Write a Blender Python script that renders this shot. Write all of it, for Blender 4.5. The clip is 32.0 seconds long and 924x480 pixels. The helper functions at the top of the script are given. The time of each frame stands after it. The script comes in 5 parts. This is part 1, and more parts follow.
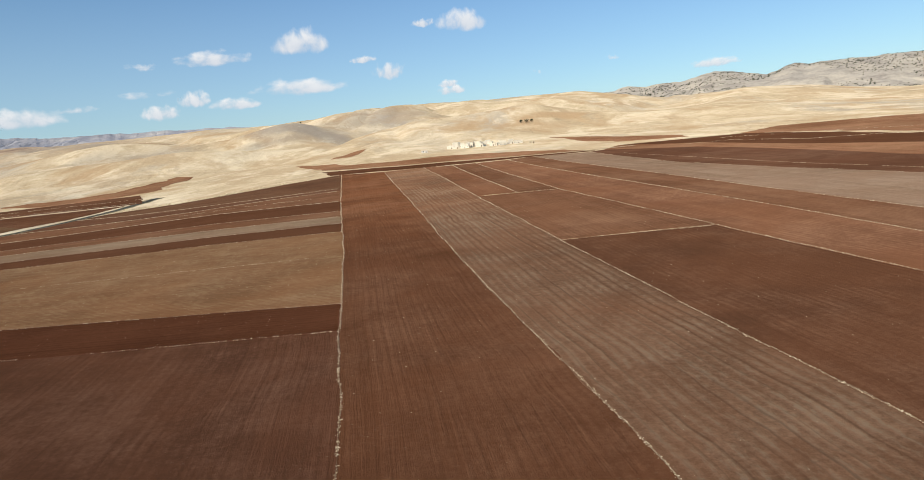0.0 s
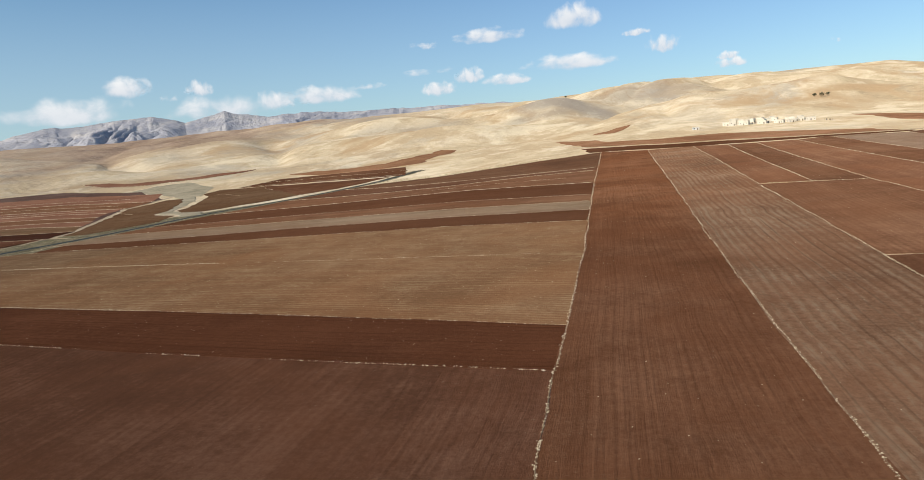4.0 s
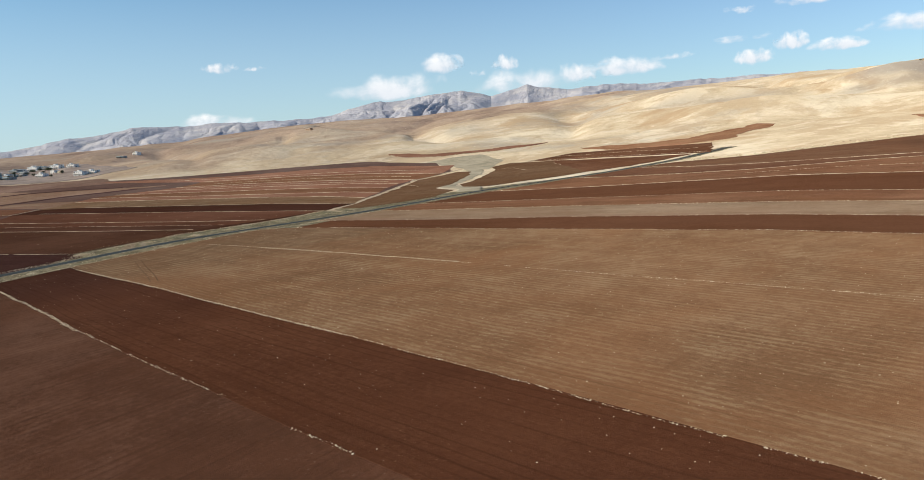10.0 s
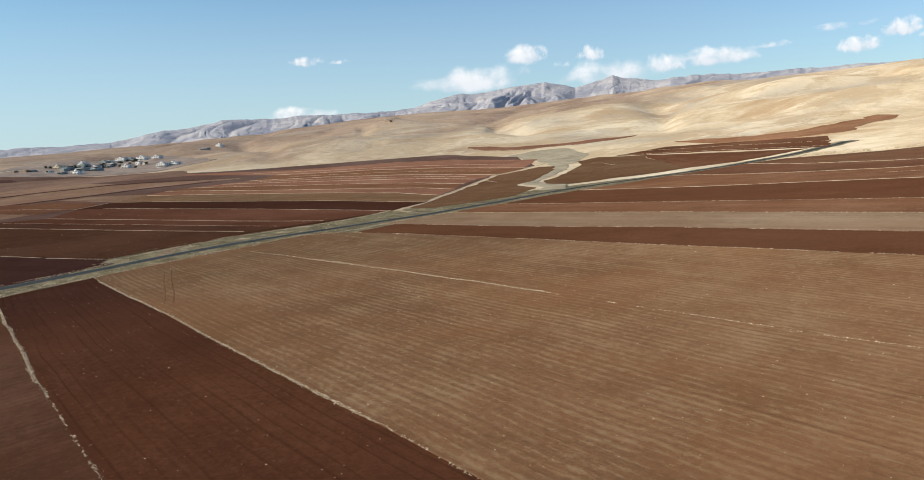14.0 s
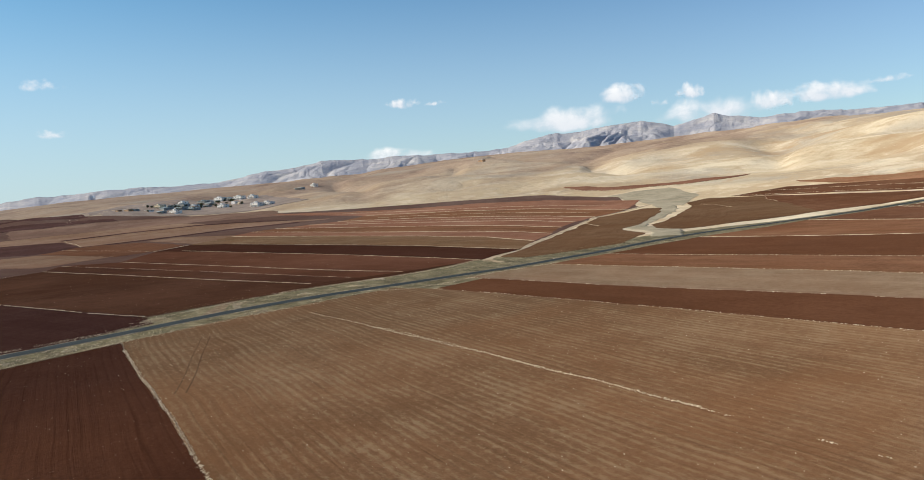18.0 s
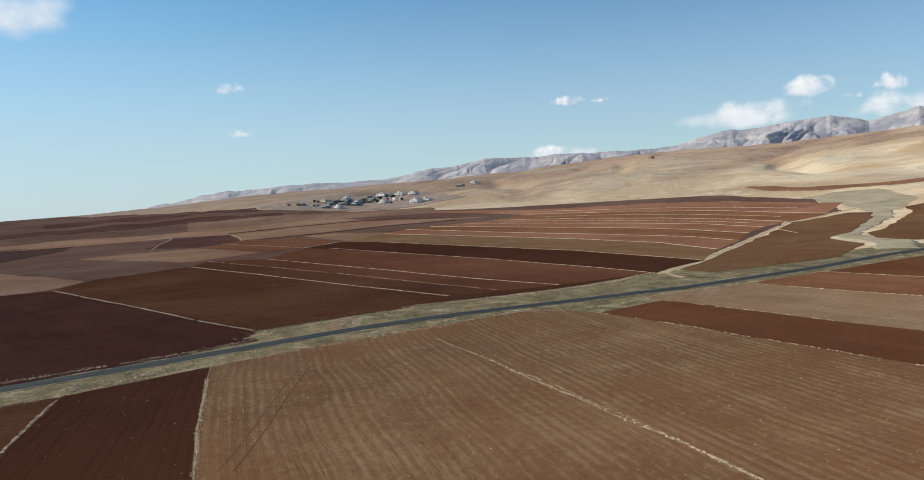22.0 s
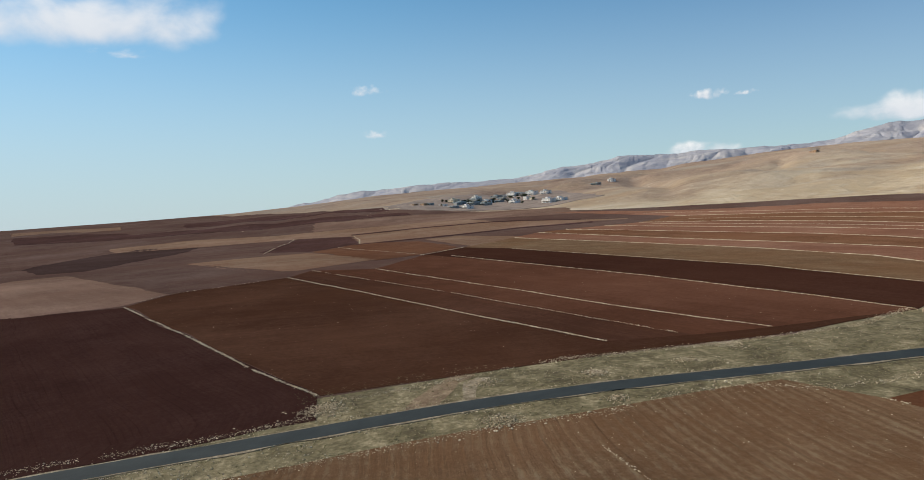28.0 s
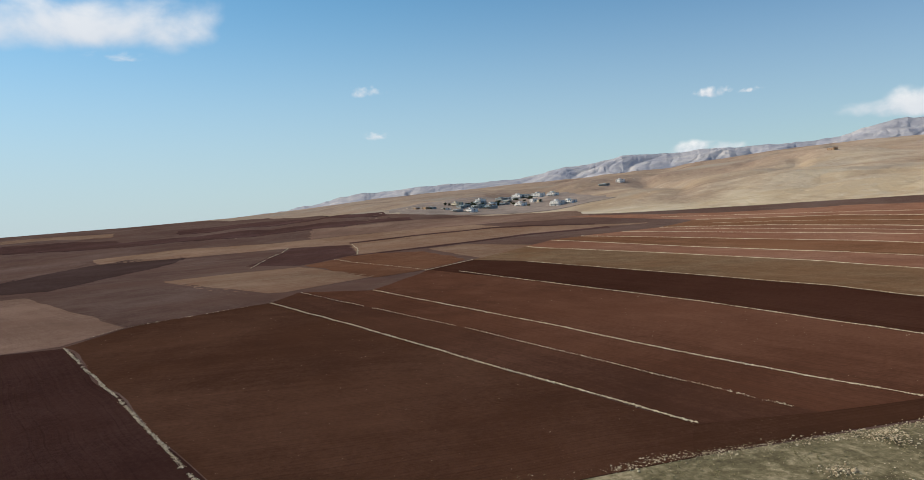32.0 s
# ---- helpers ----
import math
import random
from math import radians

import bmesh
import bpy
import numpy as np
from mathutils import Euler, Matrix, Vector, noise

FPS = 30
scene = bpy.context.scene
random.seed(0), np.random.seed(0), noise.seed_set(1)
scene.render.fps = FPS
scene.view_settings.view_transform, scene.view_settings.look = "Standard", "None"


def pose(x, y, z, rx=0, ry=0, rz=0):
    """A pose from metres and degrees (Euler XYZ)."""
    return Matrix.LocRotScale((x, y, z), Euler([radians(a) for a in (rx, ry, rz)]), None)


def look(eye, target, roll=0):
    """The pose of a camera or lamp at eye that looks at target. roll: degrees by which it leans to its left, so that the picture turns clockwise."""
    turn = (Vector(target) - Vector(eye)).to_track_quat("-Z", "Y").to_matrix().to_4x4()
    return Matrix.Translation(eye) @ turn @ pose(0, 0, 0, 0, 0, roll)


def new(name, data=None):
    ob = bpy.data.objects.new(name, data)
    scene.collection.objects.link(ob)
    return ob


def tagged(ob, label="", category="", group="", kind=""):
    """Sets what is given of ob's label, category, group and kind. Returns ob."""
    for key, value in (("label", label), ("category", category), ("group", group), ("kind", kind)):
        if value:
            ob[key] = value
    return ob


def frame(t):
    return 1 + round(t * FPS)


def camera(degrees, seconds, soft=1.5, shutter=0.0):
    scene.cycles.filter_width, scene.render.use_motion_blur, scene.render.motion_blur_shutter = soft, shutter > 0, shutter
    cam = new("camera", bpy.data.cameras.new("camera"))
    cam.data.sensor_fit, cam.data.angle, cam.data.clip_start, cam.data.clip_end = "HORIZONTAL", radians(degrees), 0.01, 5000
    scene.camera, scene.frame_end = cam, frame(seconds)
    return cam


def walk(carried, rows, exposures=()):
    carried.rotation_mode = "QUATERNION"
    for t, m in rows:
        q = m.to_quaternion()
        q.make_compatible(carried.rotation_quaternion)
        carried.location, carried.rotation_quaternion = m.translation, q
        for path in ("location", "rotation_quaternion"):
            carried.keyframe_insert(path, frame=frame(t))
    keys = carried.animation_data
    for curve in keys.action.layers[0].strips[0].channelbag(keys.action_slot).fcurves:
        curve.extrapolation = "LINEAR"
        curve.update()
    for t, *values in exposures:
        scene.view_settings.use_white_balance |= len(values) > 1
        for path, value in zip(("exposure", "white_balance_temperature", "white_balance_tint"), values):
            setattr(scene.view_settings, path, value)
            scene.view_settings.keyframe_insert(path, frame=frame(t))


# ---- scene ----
# ---- camera ----
cam = camera(64.65, 32.0, soft=0.85)
PATH = [(0.0, 0.00, -0.00, 32.71, 0.00, -7.89, 5.80), (0.5, 0.41, 5.33, 32.59, 2.61, -7.85, 5.60),
        (1.0, 0.70, 10.61, 32.49, 5.22, -7.84, 5.49), (1.5, 0.84, 15.90, 32.41, 7.80, -7.79, 5.43),
        (2.0, 0.74, 21.06, 32.34, 10.47, -7.83, 5.26), (2.5, 0.45, 26.24, 32.31, 13.16, -7.82, 5.16),
        (3.0, -0.10, 31.34, 32.30, 15.63, -7.84, 5.08), (3.5, -0.73, 36.35, 32.20, 18.15, -7.82, 5.03),
        (5.5, -6.66, 56.93, 31.81, 27.62, -7.87, 4.93), (6.0, -8.68, 61.92, 31.69, 29.96, -7.87, 4.85),
        (6.5, -10.82, 66.81, 31.59, 32.25, -7.87, 4.84), (7.0, -13.17, 71.56, 31.46, 34.20, -7.86, 4.80),
        (7.5, -15.74, 76.28, 31.29, 36.02, -7.83, 4.75), (8.0, -18.54, 81.04, 31.10, 37.74, -7.85, 4.72),
        (8.4, -20.99, 84.74, 31.04, 39.00, -7.87, 4.66), (8.5, -21.62, 85.65, 31.03, 39.32, -7.86, 4.64),
        (9.0, -24.85, 90.16, 30.95, 40.85, -7.90, 4.64), (9.5, -28.18, 94.56, 30.87, 42.25, -7.92, 4.61),
        (10.0, -31.66, 98.91, 30.80, 43.63, -7.93, 4.53), (10.5, -35.17, 103.00, 30.79, 44.74, -7.96, 4.38),
        (11.0, -38.95, 107.01, 30.79, 45.71, -8.00, 4.33), (11.5, -42.73, 111.04, 30.78, 46.65, -8.05, 4.35),
        (12.0, -46.63, 114.97, 30.80, 47.46, -8.09, 4.35), (12.5, -50.67, 118.79, 30.81, 48.16, -8.12, 4.40),
        (13.0, -54.78, 122.60, 30.74, 48.82, -8.13, 4.39), (13.5, -59.04, 126.39, 30.64, 49.43, -8.16, 4.40),
        (15.5, -76.57, 140.85, 30.43, 52.12, -6.68, 4.58), (16.0, -81.13, 144.24, 30.48, 52.85, -5.52, 4.44),
        (16.5, -85.58, 147.57, 30.54, 53.57, -4.69, 4.45), (17.0, -90.18, 150.75, 30.53, 54.44, -4.58, 4.48),
        (17.5, -94.99, 153.87, 30.47, 55.71, -4.47, 4.52), (18.0, -100.05, 157.12, 30.33, 57.29, -4.36, 4.48),
        (18.5, -105.03, 160.31, 30.15, 58.87, -4.25, 4.38), (19.0, -109.98, 163.55, 29.94, 60.40, -4.15, 4.28),
        (19.5, -114.85, 166.53, 29.77, 61.93, -4.06, 4.22), (20.0, -119.63, 169.45, 29.67, 63.49, -3.95, 4.11),
        (20.5, -124.55, 172.12, 29.62, 65.03, -3.88, 4.01), (21.0, -129.40, 174.69, 29.60, 66.70, -3.79, 3.93),
        (21.5, -134.39, 177.12, 29.54, 68.36, -3.69, 3.87), (22.0, -139.55, 179.40, 29.48, 69.98, -3.57, 3.82),
        (22.5, -144.74, 181.54, 29.33, 71.60, -3.46, 3.83), (23.0, -149.95, 183.57, 29.13, 73.21, -3.35, 3.87),
        (23.5, -155.30, 185.38, 29.04, 74.54, -3.25, 3.90), (24.0, -160.11, 186.97, 29.06, 75.44, -3.15, 3.85),
        (24.5, -164.89, 188.47, 29.10, 76.35, -3.11, 3.82), (25.0, -169.92, 189.84, 29.19, 77.37, -3.04, 3.85),
        (25.5, -175.22, 191.11, 29.33, 78.44, -2.97, 3.86), (26.0, -180.63, 192.13, 29.40, 79.40, -2.90, 3.88),
        (26.5, -185.73, 192.97, 29.38, 80.18, -2.85, 3.90), (28.5, -208.34, 195.88, 29.84, 80.20, -2.98, 3.93),
        (29.0, -213.77, 196.38, 30.00, 80.20, -3.00, 4.00), (29.5, -219.00, 196.83, 30.23, 80.17, -3.03, 4.07),
        (30.0, -224.31, 197.34, 30.63, 80.14, -3.06, 4.18), (30.5, -229.73, 197.87, 31.18, 80.12, -3.08, 4.25),
        (31.0, -235.18, 198.39, 31.77, 80.08, -3.09, 4.33), (31.5, -240.69, 198.87, 32.42, 80.04, -3.11, 4.43),
        (32.0, -246.07, 199.41, 33.18, 80.30, -2.87, 4.44)]
walk(cam, [(t, pose(x, y, z, 90 + p, r, w)) for t, x, y, z, w, p, r in PATH],
     exposures=((0, 0.05), (5, 0.14), (9, 0.26), (12, 0.30), (16, 0.26), (20, 0.22), (25, 0.12), (32, 0.08)))

# ---- world and sun ----
SUN_ELEVATION, SUN_BEARING = 36.0, 146.0   # degrees; the bearing runs west of north
world = bpy.data.worlds.new("sky")
scene.world = world
world.use_nodes = True
wn = world.node_tree.nodes
sky = wn.new("ShaderNodeTexSky")
sky.sky_type, sky.sun_disc = "NISHITA", False
sky.sun_elevation, sky.sun_rotation = radians(SUN_ELEVATION), radians(-SUN_BEARING)
sky.altitude, sky.air_density, sky.dust_density, sky.ozone_density = 900, 1.0, 0.5, 1.3
tone = wn.new("ShaderNodeMix")
tone.data_type, tone.blend_type = "RGBA", "MULTIPLY"
tone.inputs[0].default_value = 1.0
world.node_tree.links.new(sky.outputs[0], tone.inputs[6])
# pale haze low over the horizon, all round
spot = wn.new("ShaderNodeTexCoord")
split = wn.new("ShaderNodeSeparateXYZ")
low = wn.new("ShaderNodeMapRange")
low.interpolation_type = "SMOOTHERSTEP"
low.inputs[1].default_value, low.inputs[2].default_value, low.inputs[3].default_value, low.inputs[4].default_value = -0.05, 0.36, 0.9, 0.0
haze = wn.new("ShaderNodeMix")
haze.data_type = "RGBA"
haze.inputs[7].default_value = (4.9, 5.7, 6.5, 1)
world.node_tree.links.new(spot.outputs["Generated"], split.inputs[0])
world.node_tree.links.new(split.outputs[2], low.inputs[0])
# the haze is brighter on the sun's side
toward = wn.new("ShaderNodeVectorMath")
toward.operation = "DOT_PRODUCT"
toward.inputs[1].default_value = (-math.sin(radians(SUN_BEARING)), math.cos(radians(SUN_BEARING)), 0)
world.node_tree.links.new(spot.outputs["Generated"], toward.inputs[0])
tint = wn.new("ShaderNodeMix")
tint.data_type = "RGBA"
tint.inputs[6].default_value, tint.inputs[7].default_value = (0.69, 0.945, 1.13, 1), (0.60, 1.0, 1.08, 1)
turned = wn.new("ShaderNodeMapRange")
turned.inputs[1].default_value, turned.inputs[2].default_value = -0.7, 0.5
world.node_tree.links.new(toward.outputs["Value"], turned.inputs[0])
world.node_tree.links.new(turned.outputs[0], tint.inputs[0])
world.node_tree.links.new(tint.outputs[2], tone.inputs[7])
side_of = wn.new("ShaderNodeMath")
side_of.operation = "MULTIPLY_ADD"
side_of.inputs[1].default_value, side_of.inputs[2].default_value = 0.40, 0.64
world.node_tree.links.new(toward.outputs["Value"], side_of.inputs[0])
both = wn.new("ShaderNodeMath")
both.operation = "MULTIPLY"
world.node_tree.links.new(low.outputs[0], both.inputs[0])
world.node_tree.links.new(side_of.outputs[0], both.inputs[1])
world.node_tree.links.new(both.outputs[0], haze.inputs[0])
world.node_tree.links.new(tone.outputs[2], haze.inputs[6])
world.node_tree.links.new(haze.outputs[2], wn["Background"].inputs[0])
wn["Background"].inputs[1].default_value = 0.097
sun = new("sun", bpy.data.lights.new("sun", "SUN"))
sun.data.energy, sun.data.angle, sun.data.color = 4.5, radians(0.6), (1.0, 0.885, 0.735)
a, b = radians(SUN_BEARING), radians(SUN_ELEVATION)
sun.matrix_world = look((-math.sin(a) * math.cos(b) * 900, math.cos(a) * math.cos(b) * 900, math.sin(b) * 900), (0, 0, 0))


# ---- materials ----
def graph(name, rough=0.9):
    m = bpy.data.materials.new(name)
    m.use_nodes = True
    t = m.node_tree
    s = t.nodes["Principled BSDF"]
    s.inputs["Roughness"].default_value = rough
    s.inputs["Specular IOR Level"].default_value = 0.15
    return m, t, s


def nd(t, kind, **sockets):
    n = t.nodes.new("ShaderNode" + kind)
    for k, v in sockets.items():
        n.inputs[k.replace("_", " ")].default_value = v
    return n


def math_node(t, op, a, b=None):
    n = t.nodes.new("ShaderNodeMath")
    n.operation = op
    for i, v in enumerate((a, b)):
        if v is None:
            continue
        if isinstance(v, (int, float)):
            n.inputs[i].default_value = v
        else:
            t.links.new(v, n.inputs[i])
    return n.outputs[0]


def noise_of(t, vec, scale, detail=4.0, rough=0.55, distort=0.0):
    n = nd(t, "TexNoise", Scale=scale, Detail=detail, Roughness=rough, Distortion=distort)
    t.links.new(vec, n.inputs["Vector"])
    return n.outputs["Fac"]


def ramp(t, fac, stops):
    n = t.nodes.new("ShaderNodeValToRGB")
    t.links.new(fac, n.inputs[0])
    e = n.color_ramp.elements
    while len(e) < len(stops):
        e.new(0.5)
    for el, (p, c) in zip(e, stops):
        el.position, el.color = p, (*c, 1)
    return n.outputs[0]


def blend(t, fac, a, b, how="MIX"):
    n = t.nodes.new("ShaderNodeMix")
    n.data_type, n.blend_type = "RGBA", how
    for v, s in ((fac, n.inputs[0]), (a, n.inputs[6]), (b, n.inputs[7])):
        if isinstance(v, (int, float)):
            s.default_value = v
        elif isinstance(v, tuple):
            s.default_value = (*v, 1)
        else:
            t.links.new(v, s)
    return n.outputs[2]


def bump(t, s, h, strength, distance):
    n = nd(t, "Bump", Strength=strength, Distance=distance)
    t.links.new(h, n.inputs["Height"])
    t.links.new(n.outputs[0], s.inputs["Normal"])


def scaled(c, k):
    return tuple(min(1, v * k) for v in c)


def soil(name, dark, light, tint, spacing=0.9, stripe=0.3, patch=0.5, furrow=0.5, rows=0.0, stubble=0.0, straw=(0.26, 0.225, 0.155), lines=0.0, dry=None):
    """Tilled earth: the rows run along the field (its first UV axis, in metres); tint: a second soil colour in patches;
    dry: a colour factor that sets in along one axis.
    """
    m, t, s = graph(name, 0.95)
    s.inputs["Diffuse Roughness"].default_value = 0.25
    s.inputs["Specular IOR Level"].default_value = 0.0
    uv = t.nodes.new("ShaderNodeUVMap").outputs[0]
    pos = t.nodes.new("ShaderNodeNewGeometry").outputs["Position"]
    sep = nd(t, "SeparateXYZ")
    t.links.new(uv, sep.inputs[0])
    warp = noise_of(t, pos, 0.012, 3)
    across = math_node(t, "ADD", sep.outputs[1], math_node(t, "MULTIPLY", warp, 1.3))
    join = nd(t, "CombineXYZ")
    t.links.new(math_node(t, "MULTIPLY", sep.outputs[0], 0.02), join.inputs[0])
    t.links.new(across, join.inputs[1])
    broad = noise_of(t, join.outputs[0], 0.3, 5, 0.7)
    streak = noise_of(t, join.outputs[0], 1.1 / spacing, 4, 0.7)
    wide = noise_of(t, join.outputs[0], 0.07, 3, 0.7)
    wave = math_node(t, "SINE", math_node(t, "MULTIPLY", across, 2 * math.pi / spacing))
    big = noise_of(t, pos, 0.011, 4, 0.6, 0.5)
    mid = noise_of(t, pos, 0.09, 5, 0.65, 0.3)
    fine = noise_of(t, pos, 0.9, 7, 0.88)
    f = math_node(t, "MULTIPLY", math_node(t, "SUBTRACT", big, 0.5), patch * 2.6)
    f = math_node(t, "ADD", f, math_node(t, "MULTIPLY", math_node(t, "SUBTRACT", mid, 0.5), patch * 1.3))
    f = math_node(t, "ADD", f, math_node(t, "MULTIPLY", math_node(t, "SUBTRACT", streak, 0.5), stripe * 1.6))
    f = math_node(t, "ADD", f, math_node(t, "MULTIPLY", math_node(t, "SUBTRACT", broad, 0.5), stripe * 1.4))
    f = math_node(t, "ADD", f, math_node(t, "MULTIPLY", math_node(t, "SUBTRACT", wide, 0.5), stripe * 2.0))
    if rows:
        f = math_node(t, "ADD", f, math_node(t, "MULTIPLY", math_node(t, "MULTIPLY", wave, math_node(t, "MAXIMUM", math_node(t, "SUBTRACT", mid, 0.38), 0.0)), rows * 2.0))
    f = math_node(t, "ADD", f, math_node(t, "MULTIPLY", math_node(t, "SUBTRACT", fine, 0.5), 1.5))
    f = math_node(t, "ADD", f, 0.5)
    col = ramp(t, f, [(0.0, scaled(dark, 0.8)), (0.35, dark), (0.72, light), (1.0, scaled(light, 1.2))])
    if stubble:
        grain = nd(t, "CombineXYZ")
        t.links.new(math_node(t, "MULTIPLY", sep.outputs[0], 0.35), grain.inputs[0])
        t.links.new(across, grain.inputs[1])
        fleck = noise_of(t, grain.outputs[0], 1.5, 4, 0.75)
        lot = math_node(t, "ADD", fleck, math_node(t, "MULTIPLY", wave, 0.08))
        lot = math_node(t, "ADD", lot, math_node(t, "MULTIPLY", math_node(t, "SUBTRACT", mid, 0.5), 0.5))
        lot = math_node(t, "ADD", lot, math_node(t, "MULTIPLY", math_node(t, "SUBTRACT", broad, 0.5), 0.5))
        mask = ramp(t, lot, [(0.50, (0, 0, 0)), (0.68, (stubble, stubble, stubble))])
        col = blend(t, mask, col, straw)
    where = ramp(t, noise_of(t, pos, 0.02, 4, 0.6, 0.8), [(0.40, (0, 0, 0)), (0.62, (0.85, 0.85, 0.85))])
    col = blend(t, where, col, blend(t, 0.55, col, tint))
    if lines:
        # open furrows, a little uneven, faint and strong by turns, and paler dry clods between them
        uneven = math_node(t, "ADD", across, math_node(t, "MULTIPLY", noise_of(t, join.outputs[0], 0.5, 2), 0.7))
        cutting = math_node(t, "SINE", math_node(t, "MULTIPLY", uneven, 2 * math.pi / (spacing * 1.15)))
        open_row = ramp(t, cutting, [(0.60, (0, 0, 0)), (0.98, (lines, lines, lines))])
        strong = ramp(t, noise_of(t, join.outputs[0], 0.8, 3, 0.7), [(0.42, (0.05, 0.05, 0.05)), (0.66, (1, 1, 1))])
        col = blend(t, blend(t, 1.0, open_row, strong, "MULTIPLY"), col, scaled(dark, 0.55))
        clods = ramp(t, noise_of(t, pos, 1.6, 5, 0.8), [(0.60, (0, 0, 0)), (0.72, (0.7, 0.7, 0.7))])
        patch_of = ramp(t, noise_of(t, pos, 0.045, 4, 0.6, 0.6), [(0.48, (0.1, 0.1, 0.1)), (0.64, (1, 1, 1))])
        col = blend(t, blend(t, 1.0, clods, patch_of, "MULTIPLY"), col, scaled(straw, 1.1))
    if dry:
        # dry: the colour is multiplied more and more from one end of the field to the other: both ends, the factor and
        # the axis (0: x, 1: y)
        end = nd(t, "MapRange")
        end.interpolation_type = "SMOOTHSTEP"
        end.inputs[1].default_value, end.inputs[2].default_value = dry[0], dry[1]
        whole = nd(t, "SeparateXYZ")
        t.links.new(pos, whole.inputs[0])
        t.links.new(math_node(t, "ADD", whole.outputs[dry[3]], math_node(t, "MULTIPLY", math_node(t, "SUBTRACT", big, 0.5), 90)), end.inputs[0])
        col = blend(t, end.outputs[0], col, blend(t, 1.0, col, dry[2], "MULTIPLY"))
    rnd = t.nodes.new("ShaderNodeObjectInfo").outputs["Random"]
    hsv = nd(t, "HueSaturation")
    t.links.new(col, hsv.inputs["Color"])
    t.links.new(math_node(t, "ADD", math_node(t, "MULTIPLY", rnd, 0.16), 0.92), hsv.inputs["Value"])
    t.links.new(hsv.outputs[0], s.inputs["Base Color"])
    hgt = math_node(t, "MULTIPLY", fine, 1.5)
    hgt = math_node(t, "ADD", hgt, math_node(t, "MULTIPLY", streak, furrow * 2.2))
    bump(t, s, hgt, 0.85, 0.16)
    return m


def patchy(name, stops, scale, fine_scale, bump_d=0.2, stretch=(1, 1, 1), rough=0.95, fine_amount=0.35, island=0.0):
    m, t, s = graph(name, rough)
    pos = t.nodes.new("ShaderNodeNewGeometry").outputs["Position"]
    mp = nd(t, "Mapping", Scale=stretch)
    t.links.new(pos, mp.inputs[0])
    big = noise_of(t, mp.outputs[0], scale, 5, 0.6, 0.6)
    fine = noise_of(t, pos, fine_scale, 5, 0.7)
    f = math_node(t, "ADD", big, math_node(t, "MULTIPLY", math_node(t, "SUBTRACT", fine, 0.5), fine_amount))
    if island:
        isl = t.nodes.new("ShaderNodeNewGeometry").outputs["Random Per Island"]
        f = math_node(t, "ADD", f, math_node(t, "MULTIPLY", math_node(t, "SUBTRACT", isl, 0.5), island))
    col = ramp(t, f, stops)
    t.links.new(col, s.inputs["Base Color"])
    bump(t, s, fine, 0.6, bump_d)
    return m


M_DARK = soil("dark_red_soil", (0.1201, 0.0574, 0.0336), (0.1802, 0.0923, 0.0549), (0.1547, 0.0673, 0.0362), 0.9, 0.26, 0.55)
M_STRIP = soil("deep_red_soil", (0.0458, 0.0193, 0.0126), (0.0669, 0.0301, 0.0194), (0.0569, 0.0233, 0.0146), 1.6, 0.25, 0.4, 0.5, 0.0, 0.0, (0.16, 0.10, 0.06), 0.5, (-260, -150, (1.68, 1.56, 1.25), 0))
# far plain soils: distance haze is put into these paler, bluer colours
M_PLAIN = soil("hazed_plain_soil", (0.1043, 0.0626, 0.0495), (0.1490, 0.0989, 0.0801), (0.1291, 0.0735, 0.0539), 1.2, 0.25, 0.6)
M_HAZE_TAN = soil("hazed_tan_stubble", (0.1816, 0.1101, 0.0716), (0.2615, 0.1720, 0.1184), (0.2145, 0.1197, 0.0740), 1.6, 0.35, 0.5, 0.9, 0.2, 0.4, (0.28, 0.215, 0.14))
M_HAZE_DARK = soil("hazed_dark_soil", (0.0672, 0.0356, 0.0305), (0.0995, 0.0564, 0.0487), (0.0873, 0.0433, 0.0345), 1.2, 0.25, 0.6)
M_ASH = soil("grey_tan_stubble", (0.190, 0.125, 0.077), (0.275, 0.193, 0.126), (0.225, 0.135, 0.080), 1.6, 0.35, 0.5, 0.9, 0.2, 0.4, (0.29, 0.235, 0.16))
M_DEEP = soil("very_dark_soil", (0.0666, 0.0309, 0.0197), (0.1054, 0.0504, 0.0322), (0.0989, 0.0435, 0.0249), 0.9, 0.24, 0.55)
M_SLOPE = soil("pale_red_hill_soil", (0.2269, 0.1067, 0.0549), (0.3231, 0.1667, 0.0914), (0.3025, 0.1734, 0.0980), 1.5, 0.35, 0.7)
M_MAROON = soil("maroon_soil", (0.0565, 0.0261, 0.0157), (0.0840, 0.0409, 0.0251), (0.0763, 0.0338, 0.0186), 0.9, 0.24, 0.6, 0.5, 0.0, 0.0, (0.15, 0.09, 0.055), 0.4)
M_RUSSET = soil("russet_soil", (0.0896, 0.0388, 0.0230), (0.1306, 0.0601, 0.0368), (0.1139, 0.0484, 0.0275), 0.9, 0.24, 0.6, 0.5, 0.0, 0.0, (0.18, 0.11, 0.065), 0.4)
M_MID = soil("mid_brown_soil", (0.1509, 0.0722, 0.0394), (0.2264, 0.1193, 0.0678), (0.1961, 0.0865, 0.0424), 1.7, 0.34, 0.55, 0.9, 0.2)
